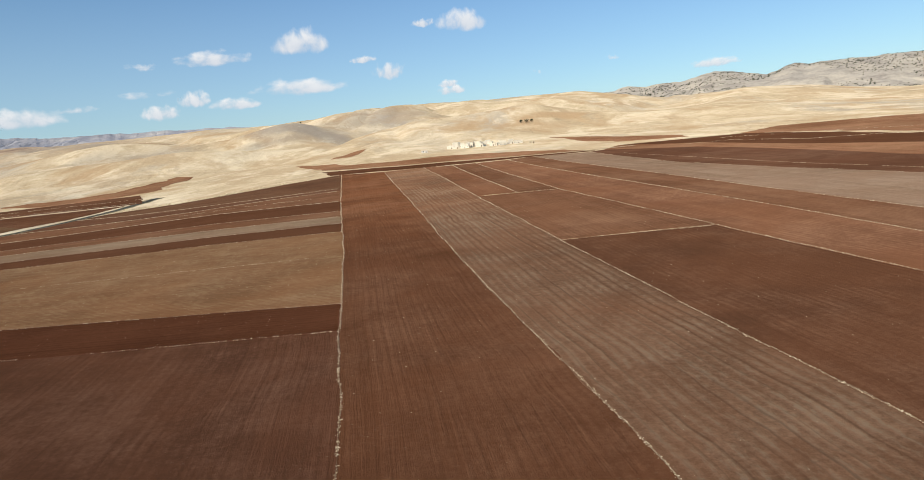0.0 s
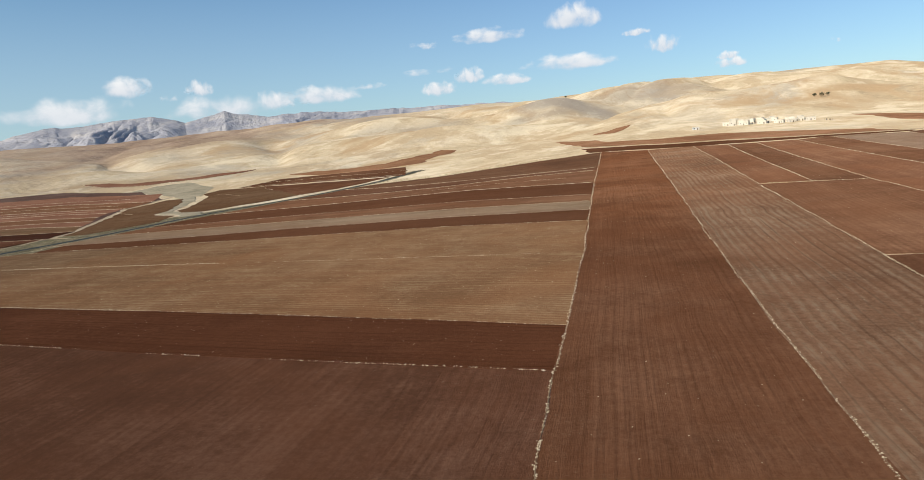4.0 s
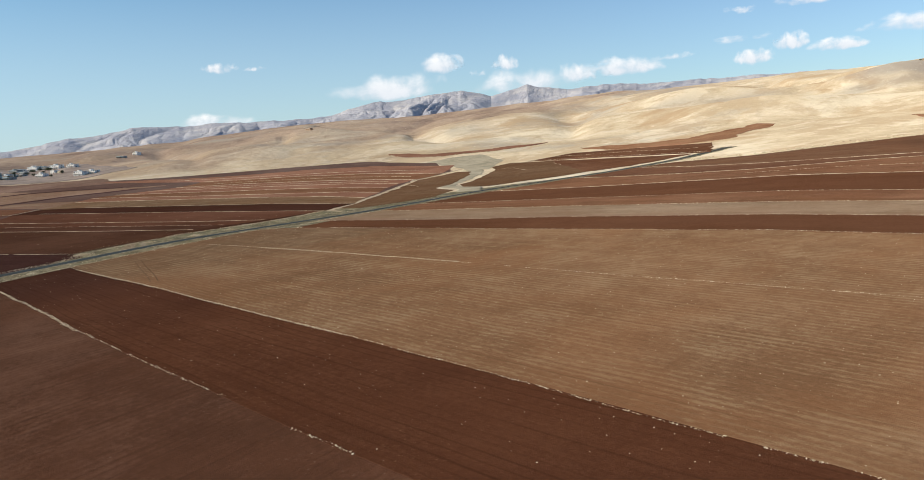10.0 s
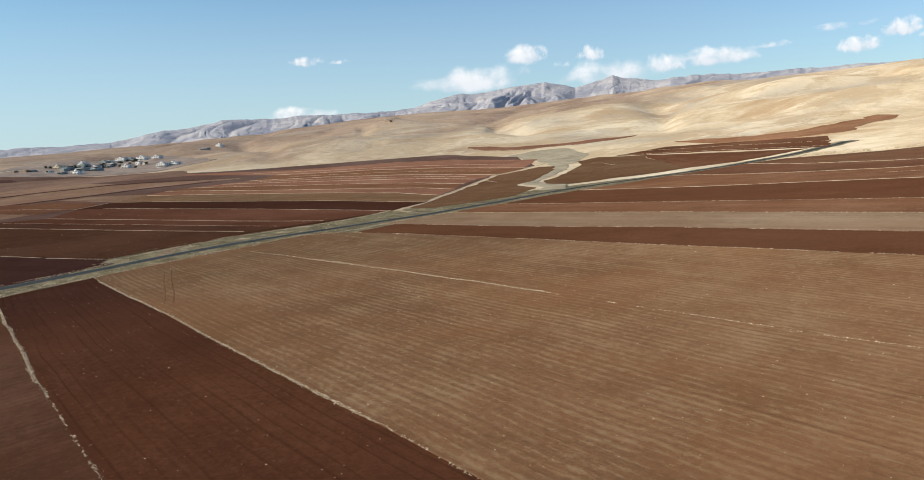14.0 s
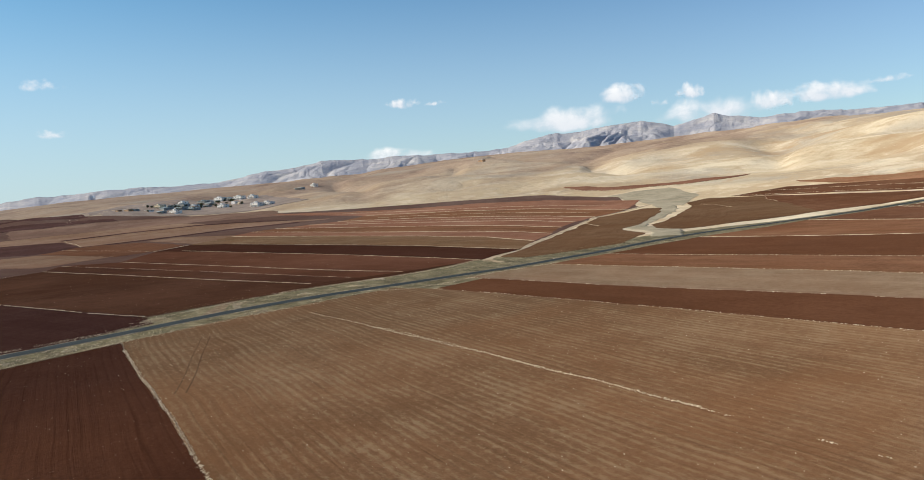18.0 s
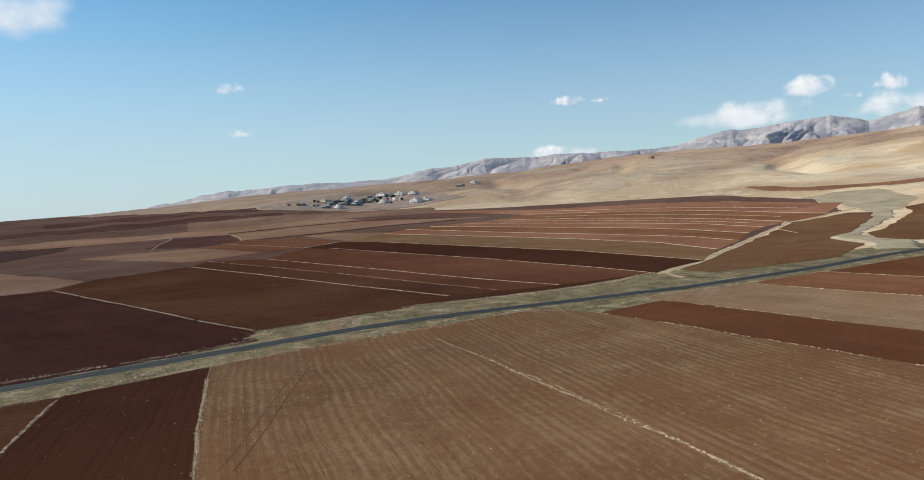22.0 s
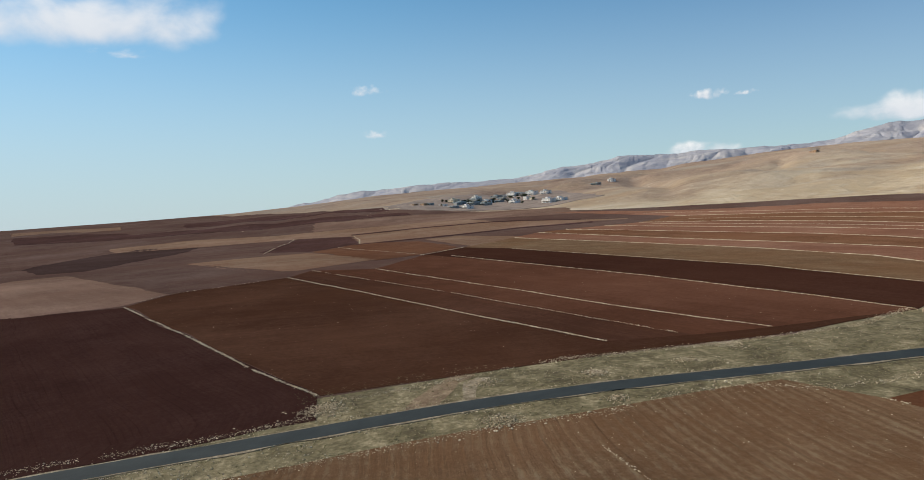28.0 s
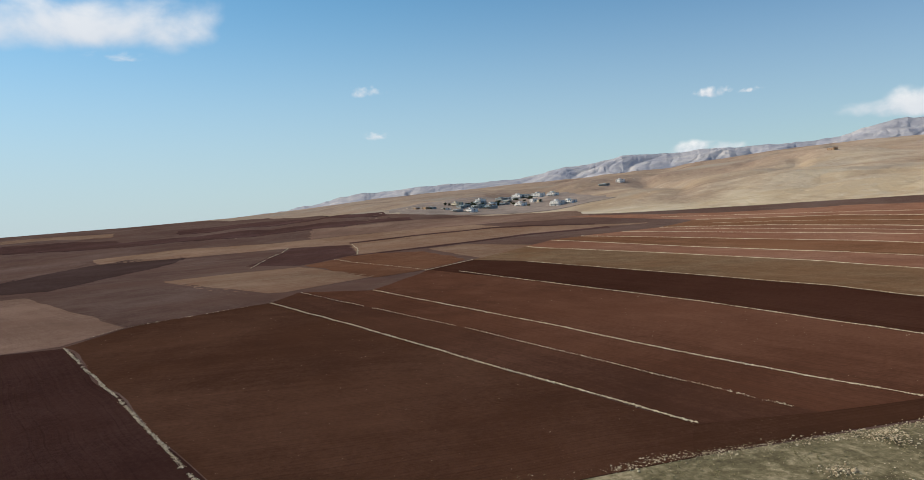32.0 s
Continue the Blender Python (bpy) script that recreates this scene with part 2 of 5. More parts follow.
M_TERRACE = soil("terrace_soil", (0.1913, 0.0927, 0.0581), (0.2796, 0.1488, 0.0967), (0.2430, 0.1091, 0.0639), 0.9, 0.26, 0.55)
M_BLACK = soil("blackish_brown_soil", (0.0398, 0.0185, 0.0149), (0.0623, 0.0316, 0.0250), (0.0537, 0.0247, 0.0183), 0.9, 0.22, 0.5, 0.5, 0.0, 0.0, (0.10, 0.06, 0.04), 0.35)
M_RED = soil("red_soil", (0.1049, 0.0444, 0.0224), (0.1486, 0.0666, 0.0349), (0.1180, 0.0549, 0.0299), 0.9, 0.16, 0.4)
M_BROWN = soil("brown_soil", (0.1092, 0.0507, 0.0276), (0.1637, 0.0824, 0.0474), (0.1475, 0.0622, 0.0305), 1.7, 0.24, 0.7, 0.9, 0.15, 0.0, (0.19, 0.14, 0.10), 0.24)
M_TAN = soil("stubble_soil", (0.1340, 0.0775, 0.0420), (0.1947, 0.1242, 0.0727), (0.1751, 0.0897, 0.0438), 1.6, 0.15, 0.5, 0.7, 0.14, 0.5, (0.25, 0.195, 0.12), 0.32, (-300, -150, (1.34, 1.23, 1.14), 0))
M_CORNER = soil("dark_brown_soil", (0.0682, 0.0317, 0.0186), (0.1023, 0.0515, 0.0320), (0.0922, 0.0388, 0.0206), 1.7, 0.24, 0.7, 0.9, 0.15, 0.0, (0.19, 0.14, 0.10), 0.24, (-250, -60, (1.35, 1.33, 1.3), 0))
# aerial haze is put into this pale pinkish soil colour
M_ROSE = soil("pale_hazed_soil", (0.170, 0.106, 0.077), (0.245, 0.160, 0.117), (0.205, 0.122, 0.086), 1.2, 0.25, 0.6)
M_PLUM = soil("damp_dark_soil", (0.0500, 0.0310, 0.0270), (0.0750, 0.0480, 0.0420), (0.0620, 0.0370, 0.0310), 0.9, 0.22, 0.5)
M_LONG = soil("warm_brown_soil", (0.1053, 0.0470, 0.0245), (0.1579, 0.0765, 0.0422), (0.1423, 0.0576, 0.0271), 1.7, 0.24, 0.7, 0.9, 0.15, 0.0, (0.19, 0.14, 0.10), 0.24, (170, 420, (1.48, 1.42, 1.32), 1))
M_NORTH = soil("dry_brown_soil", (0.1827, 0.0858, 0.0468), (0.2742, 0.1416, 0.0805), (0.2375, 0.1027, 0.0504), 1.7, 0.34, 0.55, 0.9, 0.2)
M_BLUSH = soil("pinkish_stubble", (0.235, 0.150, 0.096), (0.335, 0.228, 0.155), (0.285, 0.172, 0.108), 1.6, 0.35, 0.5, 0.9, 0.2, 0.4, (0.34, 0.265, 0.185))
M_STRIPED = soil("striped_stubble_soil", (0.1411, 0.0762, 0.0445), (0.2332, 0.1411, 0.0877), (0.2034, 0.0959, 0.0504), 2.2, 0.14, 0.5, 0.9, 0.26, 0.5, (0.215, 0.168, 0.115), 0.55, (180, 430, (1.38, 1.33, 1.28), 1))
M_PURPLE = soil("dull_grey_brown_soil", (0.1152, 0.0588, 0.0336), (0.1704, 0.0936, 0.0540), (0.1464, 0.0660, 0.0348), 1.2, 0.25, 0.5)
M_PRESSED = soil("pressed_stubble", (0.1159, 0.0665, 0.0370), (0.1710, 0.1045, 0.0608), (0.1425, 0.0741, 0.0380), 1.2, 0.25, 0.5)
M_RUT = soil("pressed_stubble_soil", (0.110, 0.060, 0.032), (0.160, 0.096, 0.054), (0.132, 0.068, 0.034), 1.2, 0.25, 0.5)


DOME = (-300, 1375, 80)   # the hilltop painted grey


def hill_grass():
    """Dry grass: pale gold, with grey-brown patches of earth and painted shade, browner towards the west."""
    m, t, s = graph("dry_golden_grass", 0.95)
    s.inputs["Diffuse Roughness"].default_value = 0.5
    s.inputs["Specular IOR Level"].default_value = 0.0
    pos = t.nodes.new("ShaderNodeNewGeometry").outputs["Position"]
    mp = nd(t, "Mapping", Scale=(1.1, 0.75, 0.6), Rotation=(0, 0, 0.3))
    t.links.new(pos, mp.inputs[0])
    big = noise_of(t, mp.outputs[0], 0.0032, 5, 0.62, 1.2)
    mid = noise_of(t, mp.outputs[0], 0.016, 5, 0.65, 0.8)
    fine = noise_of(t, pos, 0.11, 5, 0.7)
    f = math_node(t, "ADD", math_node(t, "MULTIPLY", big, 0.62), math_node(t, "MULTIPLY", mid, 0.38))
    f = math_node(t, "ADD", f, math_node(t, "MULTIPLY", math_node(t, "SUBTRACT", fine, 0.5), 0.28))
    gold = ramp(t, f, [(0.34, (0.38, 0.290, 0.182)), (0.43, (0.525, 0.410, 0.262)), (0.52, (0.63, 0.510, 0.340)), (0.66, (0.725, 0.615, 0.445))])
    brown = ramp(t, f, [(0.36, (0.25, 0.172, 0.128)), (0.46, (0.345, 0.245, 0.178)), (0.56, (0.435, 0.32, 0.23)), (0.68, (0.52, 0.40, 0.285))])
    sep = nd(t, "SeparateXYZ")
    t.links.new(pos, sep.inputs[0])
    west = nd(t, "MapRange")
    west.interpolation_type = "SMOOTHSTEP"
    west.inputs[1].default_value, west.inputs[2].default_value = -650, -1200
    t.links.new(math_node(t, "ADD", sep.outputs[0], math_node(t, "MULTIPLY", math_node(t, "SUBTRACT", big, 0.5), 900)), west.inputs[0])
    col = blend(t, west.outputs[0], gold, brown)
    bare = ramp(t, noise_of(t, mp.outputs[0], 0.0036, 6, 0.58, 0.6), [(0.52, (0, 0, 0)), (0.66, (0.8, 0.8, 0.8))])
    col = blend(t, bare, col, (0.40, 0.345, 0.275))
    band = ramp(t, noise_of(t, mp.outputs[0], 0.012, 5, 0.6, 0.5), [(0.50, (0, 0, 0)), (0.57, (0.75, 0.75, 0.75))])
    east = math_node(t, "SUBTRACT", 1.0, math_node(t, "MULTIPLY", west.outputs[0], 0.75))
    col = blend(t, blend(t, 1.0, band, east, "MULTIPLY"), col, (0.50, 0.375, 0.235))
    light = ramp(t, noise_of(t, mp.outputs[0], 0.009, 6, 0.65, 0.4), [(0.53, (0, 0, 0)), (0.60, (0.6, 0.6, 0.6))])
    col = blend(t, blend(t, 1.0, light, math_node(t, "SUBTRACT", 1.0, west.outputs[0]), "MULTIPLY"), col, (0.80, 0.69, 0.50))
    ochre = ramp(t, noise_of(t, mp.outputs[0], 0.0075, 6, 0.62, 0.5), [(0.53, (0, 0, 0)), (0.63, (0.85, 0.85, 0.85))])
    col = blend(t, blend(t, 1.0, ochre, east, "MULTIPLY"), col, (0.47, 0.325, 0.185))
    # grey hilltop and patches (worn): cloud shadow and shade painted over thin scrub
    wob = t.nodes.new("ShaderNodeVectorMath")
    wob.operation = "MULTIPLY_ADD"
    nv = nd(t, "TexNoise", Scale=0.008, Detail=5.0)
    t.links.new(pos, nv.inputs["Vector"])
    t.links.new(nv.outputs["Color"], wob.inputs[0])
    wob.inputs[1].default_value = (240, 240, 0)
    t.links.new(pos, wob.inputs[2])
    for (px, py, pz), inner, outer, much in ((DOME, 0.05, 0.12, 0.8), ((-170, 1570, 98), 0.04, 0.17, 0.6), ((-40, 1420, 80), 0.02, 0.12, 0.5), ((-560, 1260, 56), 0.03, 0.13, 0.5)):
        gap = t.nodes.new("ShaderNodeVectorMath")
        gap.operation = "DISTANCE"
        t.links.new(wob.outputs[0], gap.inputs[0])
        gap.inputs[1].default_value = (px + 120, py + 120, pz)
        worn = ramp(t, math_node(t, "MULTIPLY", gap.outputs["Value"], 0.001), [(inner, (much, much, much)), (outer, (0, 0, 0))])
        col = blend(t, worn, col, (0.33, 0.29, 0.245))
    # faint dry gullies and stock paths, and pale stony spots
    wind = noise_of(t, mp.outputs[0], 0.0065, 3, 0.5, 2.5)
    gully = ramp(t, math_node(t, "ABSOLUTE", math_node(t, "SUBTRACT", wind, 0.5)), [(0.0, (0.4, 0.4, 0.4)), (0.02, (0, 0, 0))])
    some = ramp(t, noise_of(t, pos, 0.004, 2), [(0.52, (0, 0, 0)), (0.62, (1, 1, 1))])
    col = blend(t, blend(t, 1.0, gully, some, "MULTIPLY"), col, (0.36, 0.25, 0.16))
    spot_of = ramp(t, noise_of(t, pos, 0.07, 6, 0.8), [(0.60, (0, 0, 0)), (0.68, (0.4, 0.4, 0.4))])
    col = blend(t, spot_of, col, (0.80, 0.71, 0.54))
    tuft = ramp(t, noise_of(t, pos, 0.16, 6, 0.8, 0.5), [(0.34, (0.35, 0.35, 0.35)), (0.42, (0, 0, 0))])
    col = blend(t, tuft, col, (0.33, 0.24, 0.15))
    t.links.new(col, s.inputs["Base Color"])
    bump(t, s, math_node(t, "ADD", fine, math_node(t, "MULTIPLY", mid, 2.0)), 0.9, 2.2)
    return m


M_GOLD = hill_grass()
M_STONE = patchy("pale_field_stone", [(0.2, (0.31, 0.235, 0.145)), (0.5, (0.49, 0.39, 0.25)), (0.8, (0.73, 0.62, 0.43))], 0.4, 6.0, 0.03, island=0.6)
M_VERGE = patchy("dry_verge_grass", [(0.26, (0.066, 0.051, 0.026)), (0.42, (0.116, 0.096, 0.049)), (0.56, (0.172, 0.143, 0.077)), (0.74, (0.325, 0.268, 0.162))],
                 0.16, 1.1, 0.15, fine_amount=0.9)
M_BAULK = patchy("dry_baulk_grass", [(0.25, (0.11, 0.07, 0.04)), (0.5, (0.20, 0.14, 0.085)), (0.8, (0.34, 0.26, 0.165))], 0.5, 3.0, 0.1, fine_amount=0.7)
M_TRACK = patchy("pale_dirt_track", [(0.25, (0.27, 0.195, 0.115)), (0.5, (0.40, 0.31, 0.20)), (0.8, (0.52, 0.42, 0.29))], 0.08, 1.5, 0.05)
M_GRAVEL = patchy("grey_brown_gravel", [(0.25, (0.10, 0.075, 0.045)), (0.5, (0.22, 0.175, 0.115)), (0.75, (0.42, 0.35, 0.245))], 0.5, 4.0, 0.05, fine_amount=0.8)
M_PASTURE = patchy("grazed_pasture", [(0.25, (0.21, 0.18, 0.11)), (0.5, (0.34, 0.29, 0.195)), (0.8, (0.45, 0.38, 0.265))], 0.05, 0.5, 0.1, fine_amount=0.6)
M_EARTH = patchy("trodden_earth", [(0.25, (0.16, 0.122, 0.096)), (0.5, (0.235, 0.185, 0.15)), (0.8, (0.33, 0.265, 0.215))], 0.03, 0.3, 0.2, fine_amount=0.6)
M_ASPHALT = patchy("worn_asphalt", [(0.25, (0.023, 0.029, 0.029)), (0.5, (0.031, 0.038, 0.038)), (0.8, (0.044, 0.052, 0.051))], 0.15, 5.0, 0.01, rough=0.85)
M_ASPHALT.node_tree.nodes["Principled BSDF"].inputs["Specular IOR Level"].default_value = 0.12
# distance haze and blue shadow tones are put into the rock's colours
M_ROCK = patchy("haze_tinted_rock", [(0.28, (0.28, 0.293, 0.34)), (0.5, (0.375, 0.37, 0.395)), (0.72, (0.50, 0.475, 0.455))], 0.006, 0.03, 16.0, (1, 1, 2.2), 0.95, 0.5)
M_LIME = patchy("shrubby_limestone", [(0.28, (0.29, 0.26, 0.225)), (0.45, (0.43, 0.385, 0.325)), (0.6, (0.53, 0.475, 0.39)), (0.8, (0.62, 0.555, 0.45))], 0.012, 0.08, 2.0, (1, 1, 3), 0.95, 0.5)
M_TUFT = patchy("dry_olive_grass", [(0.25, (0.11, 0.105, 0.045)), (0.5, (0.20, 0.175, 0.085)), (0.8, (0.34, 0.28, 0.155))], 0.3, 2.0, 0.02, island=0.8)
M_SHRUB = patchy("dark_green_shrub", [(0.3, (0.030, 0.036, 0.018)), (0.7, (0.070, 0.075, 0.036))], 0.3, 3.0, 0.05, island=0.5)


# ---- shape of the land ----
# spot heights of the fields: x, y, height
SPOTS = np.array([(46, 107, -4.6), (-31, 168, -2.4), (71, 221, -0.7), (25, 373, 3.0), (-98, 704, 9.9), (-96, 144, -2.4),
                  (-158, 146, -1.8), (-119, 230, -0.1), (-179, 228, 0.2), (-287, 179, -0.9), (-289, 224, -0.6),
                  (-341, 247, -0.2), (-332, 277, 0.6), (-445, 541, -4.0), (-455, 125, 3.8), (-528, 182, 4.1),
                  (-576, 240, 4.2), (-848, 209, 4.8), (-395, 257, 1.4), (-1206, 497, 23), (-8, 1118, 25),
                  (-360, 840, 12), (-840, -360, 0), (240, 720, 10), (360, 120, -2)], float)
REACH = 312.0
CENTRE = (-120.0, 144.0)
HILL_R, MOUNT_R = 2280.0, 4450.0


def bumps(x, y):
    d = (x[..., None] - SPOTS[:, 0]) ** 2 + (y[..., None] - SPOTS[:, 1]) ** 2
    return 36.0 * np.exp(-d / (2 * REACH * REACH))


def settle():
    a = np.c_[np.ones(len(SPOTS)), SPOTS[:, :2] / 100]
    k = np.linalg.inv(bumps(SPOTS[:, 0], SPOTS[:, 1]) + np.eye(len(SPOTS)) * 0.3)
    b = np.linalg.solve(a.T @ k @ a, a.T @ k @ SPOTS[:, 2])
    return b, k @ (SPOTS[:, 2] - a @ b)


TREND, WEIGHTS = settle()

# height of the golden ridge line (at HILL_R) and of the mountains (at MOUNT_R) by bearing, in degrees west of north
HILL_LINE = ([-180, -60, -36, -30, -26, -22, -18, -13, -9, -4, 1, 5, 8, 11, 16, 20, 26, 32, 38, 42, 48, 54, 58, 61, 65, 70, 74, 78, 85.6, 91.6, 96, 103, 112, 125, 180],
             [30, 35, 50, 76, 90, 80, 102, 143, 150, 150, 153, 139, 121, 115, 126, 135, 134, 120, 122, 112, 110, 108, 100, 89, 82, 79, 75, 70, 65, 50, 42, 38, 36, 34, 30])


# single domes and dells: x, y, height, reach to the west, to the east, to the south and to the north
DOMES = ((-320, 1395, 36, 160, 60, 120, 120), (-215, 1420, -12, 60, 90, 160, 200), (-470, 1120, 15, 230, 200, 90, 110), (-90, 1260, 16, 130, 170, 90, 100), (-690, 1390, 20, 200, 150, 110, 120),
         (130, 1230, 18, 130, 180, 110, 120), (20, 1380, -12, 70, 80, 200, 200), (-900, 1210, 14, 190, 160, 100, 110), (-330, 1700, 20, 260, 240, 130, 150), (330, 1120, 14, 140, 190, 110, 130),
         (-560, 1240, -9, 120, 110, 120, 130), (-1150, 980, 10, 170, 170, 110, 120))


def ease(a, b, v):
    s = np.clip((v - a) / (b - a), 0, 1)
    return s * s * (3 - 2 * s)


def lattice(ix, iy, seed):
    h = np.sin(ix * 127.1 + iy * 311.7 + seed * 74.7) * 43758.5453
    return h - np.floor(h)


def wave_noise(x, y, size, seed):
    """Smooth value noise, -1 to 1."""
    x, y = x / size, y / size
    ix, iy = np.floor(x), np.floor(y)
    u, v = x - ix, y - iy
    u, v = u * u * u * (u * (u * 6 - 15) + 10), v * v * v * (v * (v * 6 - 15) + 10)
    a, b = lattice(ix, iy, seed), lattice(ix + 1, iy, seed)
    c, d = lattice(ix, iy + 1, seed), lattice(ix + 1, iy + 1, seed)
    return 2 * (a + (b - a) * u + (c - a) * v + (a - b - c + d) * u * v) - 1


def bearing(x, y):
    return np.degrees(np.arctan2(-(x - CENTRE[0]), y - CENTRE[1]))


def height(x, y):
    """Height of the open ground."""
    x, y = np.asarray(x, float), np.asarray(y, float)
    dx, dy = x - CENTRE[0], y - CENTRE[1]
    r = np.hypot(dx, dy) + 1e-6
    th = bearing(x, y)
    k = np.minimum(1, 1080 / r)
    nx, ny = CENTRE[0] + dx * k, CENTRE[1] + dy * k
    near = TREND[0] + TREND[1] * nx / 100 + TREND[2] * ny / 100 + bumps(nx, ny) @ WEIGHTS
    # a shallow dip where the road passes
    near = near - 1.25 * np.exp(-((nx + 292) ** 2 + (ny - 165) ** 2) / 45 ** 2)
    top = np.interp(th, *HILL_LINE)
    s = np.clip((r - 720) / (HILL_R - 720), 0, 1)
    rise = s ** 1.25 * (1 + 0.25 * np.sin(math.pi * s))
    w = ease(0.0, 0.15, s)
    z = near * (1 - rise) + top * rise
    # rolling spurs and dry valleys on the hill flank
    steep = np.clip((top - 25) / 90, 0, 1)
    fold = wave_noise(x + 0.35 * y, y * 0.6, 330, 3) * 16 + wave_noise(x - 0.3 * y, y * 0.7, 150, 5) * 8 + wave_noise(x, y, 60, 7) * 2.2
    z = z + fold * w * steep * (1 - 0.85 * ease(0.75, 1.0, s)) * 1.0
    # spurs and creases that run down the flank, and a few single domes
    arc = np.radians(th) * 1500 + 160 * wave_noise(x, y, 420, 11) + 50 * wave_noise(x, y, 150, 12)
    crease = np.abs(wave_noise(arc, r * 0.33, 300, 13))
    side = np.abs(wave_noise(arc + 0.5 * r, r * 0.5, 150, 14))
    dip = 15 * np.exp(-(crease / 0.25) ** 2) + 6 * np.exp(-(side / 0.22) ** 2)
    z = z - (dip - 6) * w * steep * ease(0.02, 0.4, s) * (1 - ease(0.72, 0.97, s))
    for x0, y0, up, to_west, to_east, to_south, to_north in DOMES:
        u = (x - x0) / np.where(x < x0, to_west, to_east)
        v = (y - y0) / np.where(y < y0, to_south, to_north)
        z = z + up * np.exp(-u * u - v * v)
    # behind the crest the ground sinks away
    back = np.clip((r - HILL_R) / 1500, 0, 1)
    return z - back * (30 + 0.25 * top)


# ---- ground ----
def mesh_object(name, verts, faces, material, uv=None, parent=None, smooth=True):
    me = bpy.data.meshes.new(name)
    me.from_pydata(verts, [], faces)
    if uv is not None:
        layer = me.uv_layers.new(name="UVMap")
        idx = np.empty(len(me.loops), np.int32)
        me.loops.foreach_get("vertex_index", idx)
        layer.data.foreach_set("uv", np.asarray(uv, np.float32)[idx].ravel())
    if smooth:
        me.polygons.foreach_set("use_smooth", np.ones(len(me.polygons), bool))
    me.materials.append(material)
    me.update()
    ob = new(name, me)
    if parent:
        ob.parent = parent
    return ob


def sheet_faces(rows, cols, closed=False):
    i = np.arange(rows - 1)[:, None] * cols
    j = np.arange(cols if closed else cols - 1)[None, :]
    k = (j + 1) % cols
    return np.stack([i + j, i + k, i + cols + k, i + cols + j], -1).reshape(-1, 4).tolist()


radii = np.r_[0.5, np.arange(8, 400, 8), np.geomspace(400, 4880, 190)]
turns = np.radians(np.r_[np.arange(-60, 130, 0.3), np.arange(130, 300, 2.5)])
RR, TT = np.meshgrid(radii, turns, indexing="ij")
GX, GY = CENTRE[0] - RR * np.sin(TT), CENTRE[1] + RR * np.cos(TT)
ground = mesh_object("ground", np.stack([GX, GY, height(GX, GY)], -1).reshape(-1, 3).tolist(), sheet_faces(len(radii), len(turns), True)[::1], M_GOLD)
tagged(ground, "rolling dry golden grassland rising into bare hills", "ground", kind="structure")

# ---- distance ----
MOUNT_LINE = ([4, 14.5, 20.8, 25, 28, 32, 34.7, 37.8, 40.7, 43, 45.2, 47.5, 50, 51.6, 53.2, 55, 58.7, 60.8, 63.5, 65.3, 67.7, 69.7, 72, 74, 76, 80, 85, 88, 91, 94, 99],
              [170, 232, 254, 262, 260, 285, 272, 318, 270, 321, 302, 292, 285, 268, 226, 222, 221, 232, 228, 228, 238, 205, 195, 163, 147, 150, 142, 134, 90, 62, 40])
LIME_LINE = ([-60, -44, -35.3, -31.3, -27.5, -25.6, -22.1, -20.6, -15.4, -12, -9, -6],
             [150, 168, 174, 185, 189, 164, 196, 180, 172, 165, 148, 110])


def range_mesh(name, line, r0, r1, r2, step, rows, gully, size, seed, material):
    th = np.arange(line[0][0], line[0][-1], step)
    r = np.r_[np.linspace(r0, r1, rows), np.linspace(r1, r2, 5)[1:]]
    R, T = np.meshgrid(r, np.radians(th), indexing="ij")
    x, y = CENTRE[0] - R * np.sin(T), CENTRE[1] + R * np.cos(T)
    arc = np.degrees(T) * math.pi / 180 * r1
    top = np.interp(np.degrees(T), *line)
    crest = wave_noise(arc, arc * 0, 70, seed) * 5 + wave_noise(arc, arc * 0, 28, seed + 1) * 2.0 + wave_noise(arc, arc * 0, 12, seed + 9) * 0.6
    s = np.clip((R - r0) / (r1 - r0), 0, 1)
    wx = arc + 90 * wave_noise(arc, R, 300, seed + 2) + 30 * wave_noise(arc, R, 90, seed + 6)
    wy = R + 90 * wave_noise(arc, R, 260, seed + 7)
    cut = np.zeros_like(R)
    for k, (scale, amount) in enumerate(((1.0, 0.60), (0.45, 0.28), (0.2, 0.09), (0.09, 0.03))):
        cut += amount * np.abs(wave_noise(wx + 0.3 * wy, wy * (0.4, 0.6, 0.9, 1.2)[k], size * scale, seed + 3 + 4 * k))
    top = top + crest * ease(0.5, 1.0, s)
    body = top * (0.2 * s + 0.8 * s ** 0.8) - gully * (0.55 - cut) * top * np.minimum(1, 2.2 * (1 - s)) ** 0.7 * ease(0, 0.2, s)
    z = np.where(R > r1, top - (R - r1) * 0.3, body - 20 * (1 - s))
    return mesh_object(name, np.stack([x, y, z], -1).reshape(-1, 3).tolist(), sheet_faces(len(r), len(th)), material, smooth=False)


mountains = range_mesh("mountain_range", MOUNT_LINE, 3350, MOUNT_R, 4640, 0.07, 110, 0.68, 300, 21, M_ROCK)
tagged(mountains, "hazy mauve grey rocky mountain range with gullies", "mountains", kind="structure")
limestone = range_mesh("limestone_hills", LIME_LINE, 2300, 3100, 3260, 0.1, 44, 0.5, 300, 41, M_LIME)
tagged(limestone, "pale limestone hills dotted with dark shrubs", "hills", kind="structure")


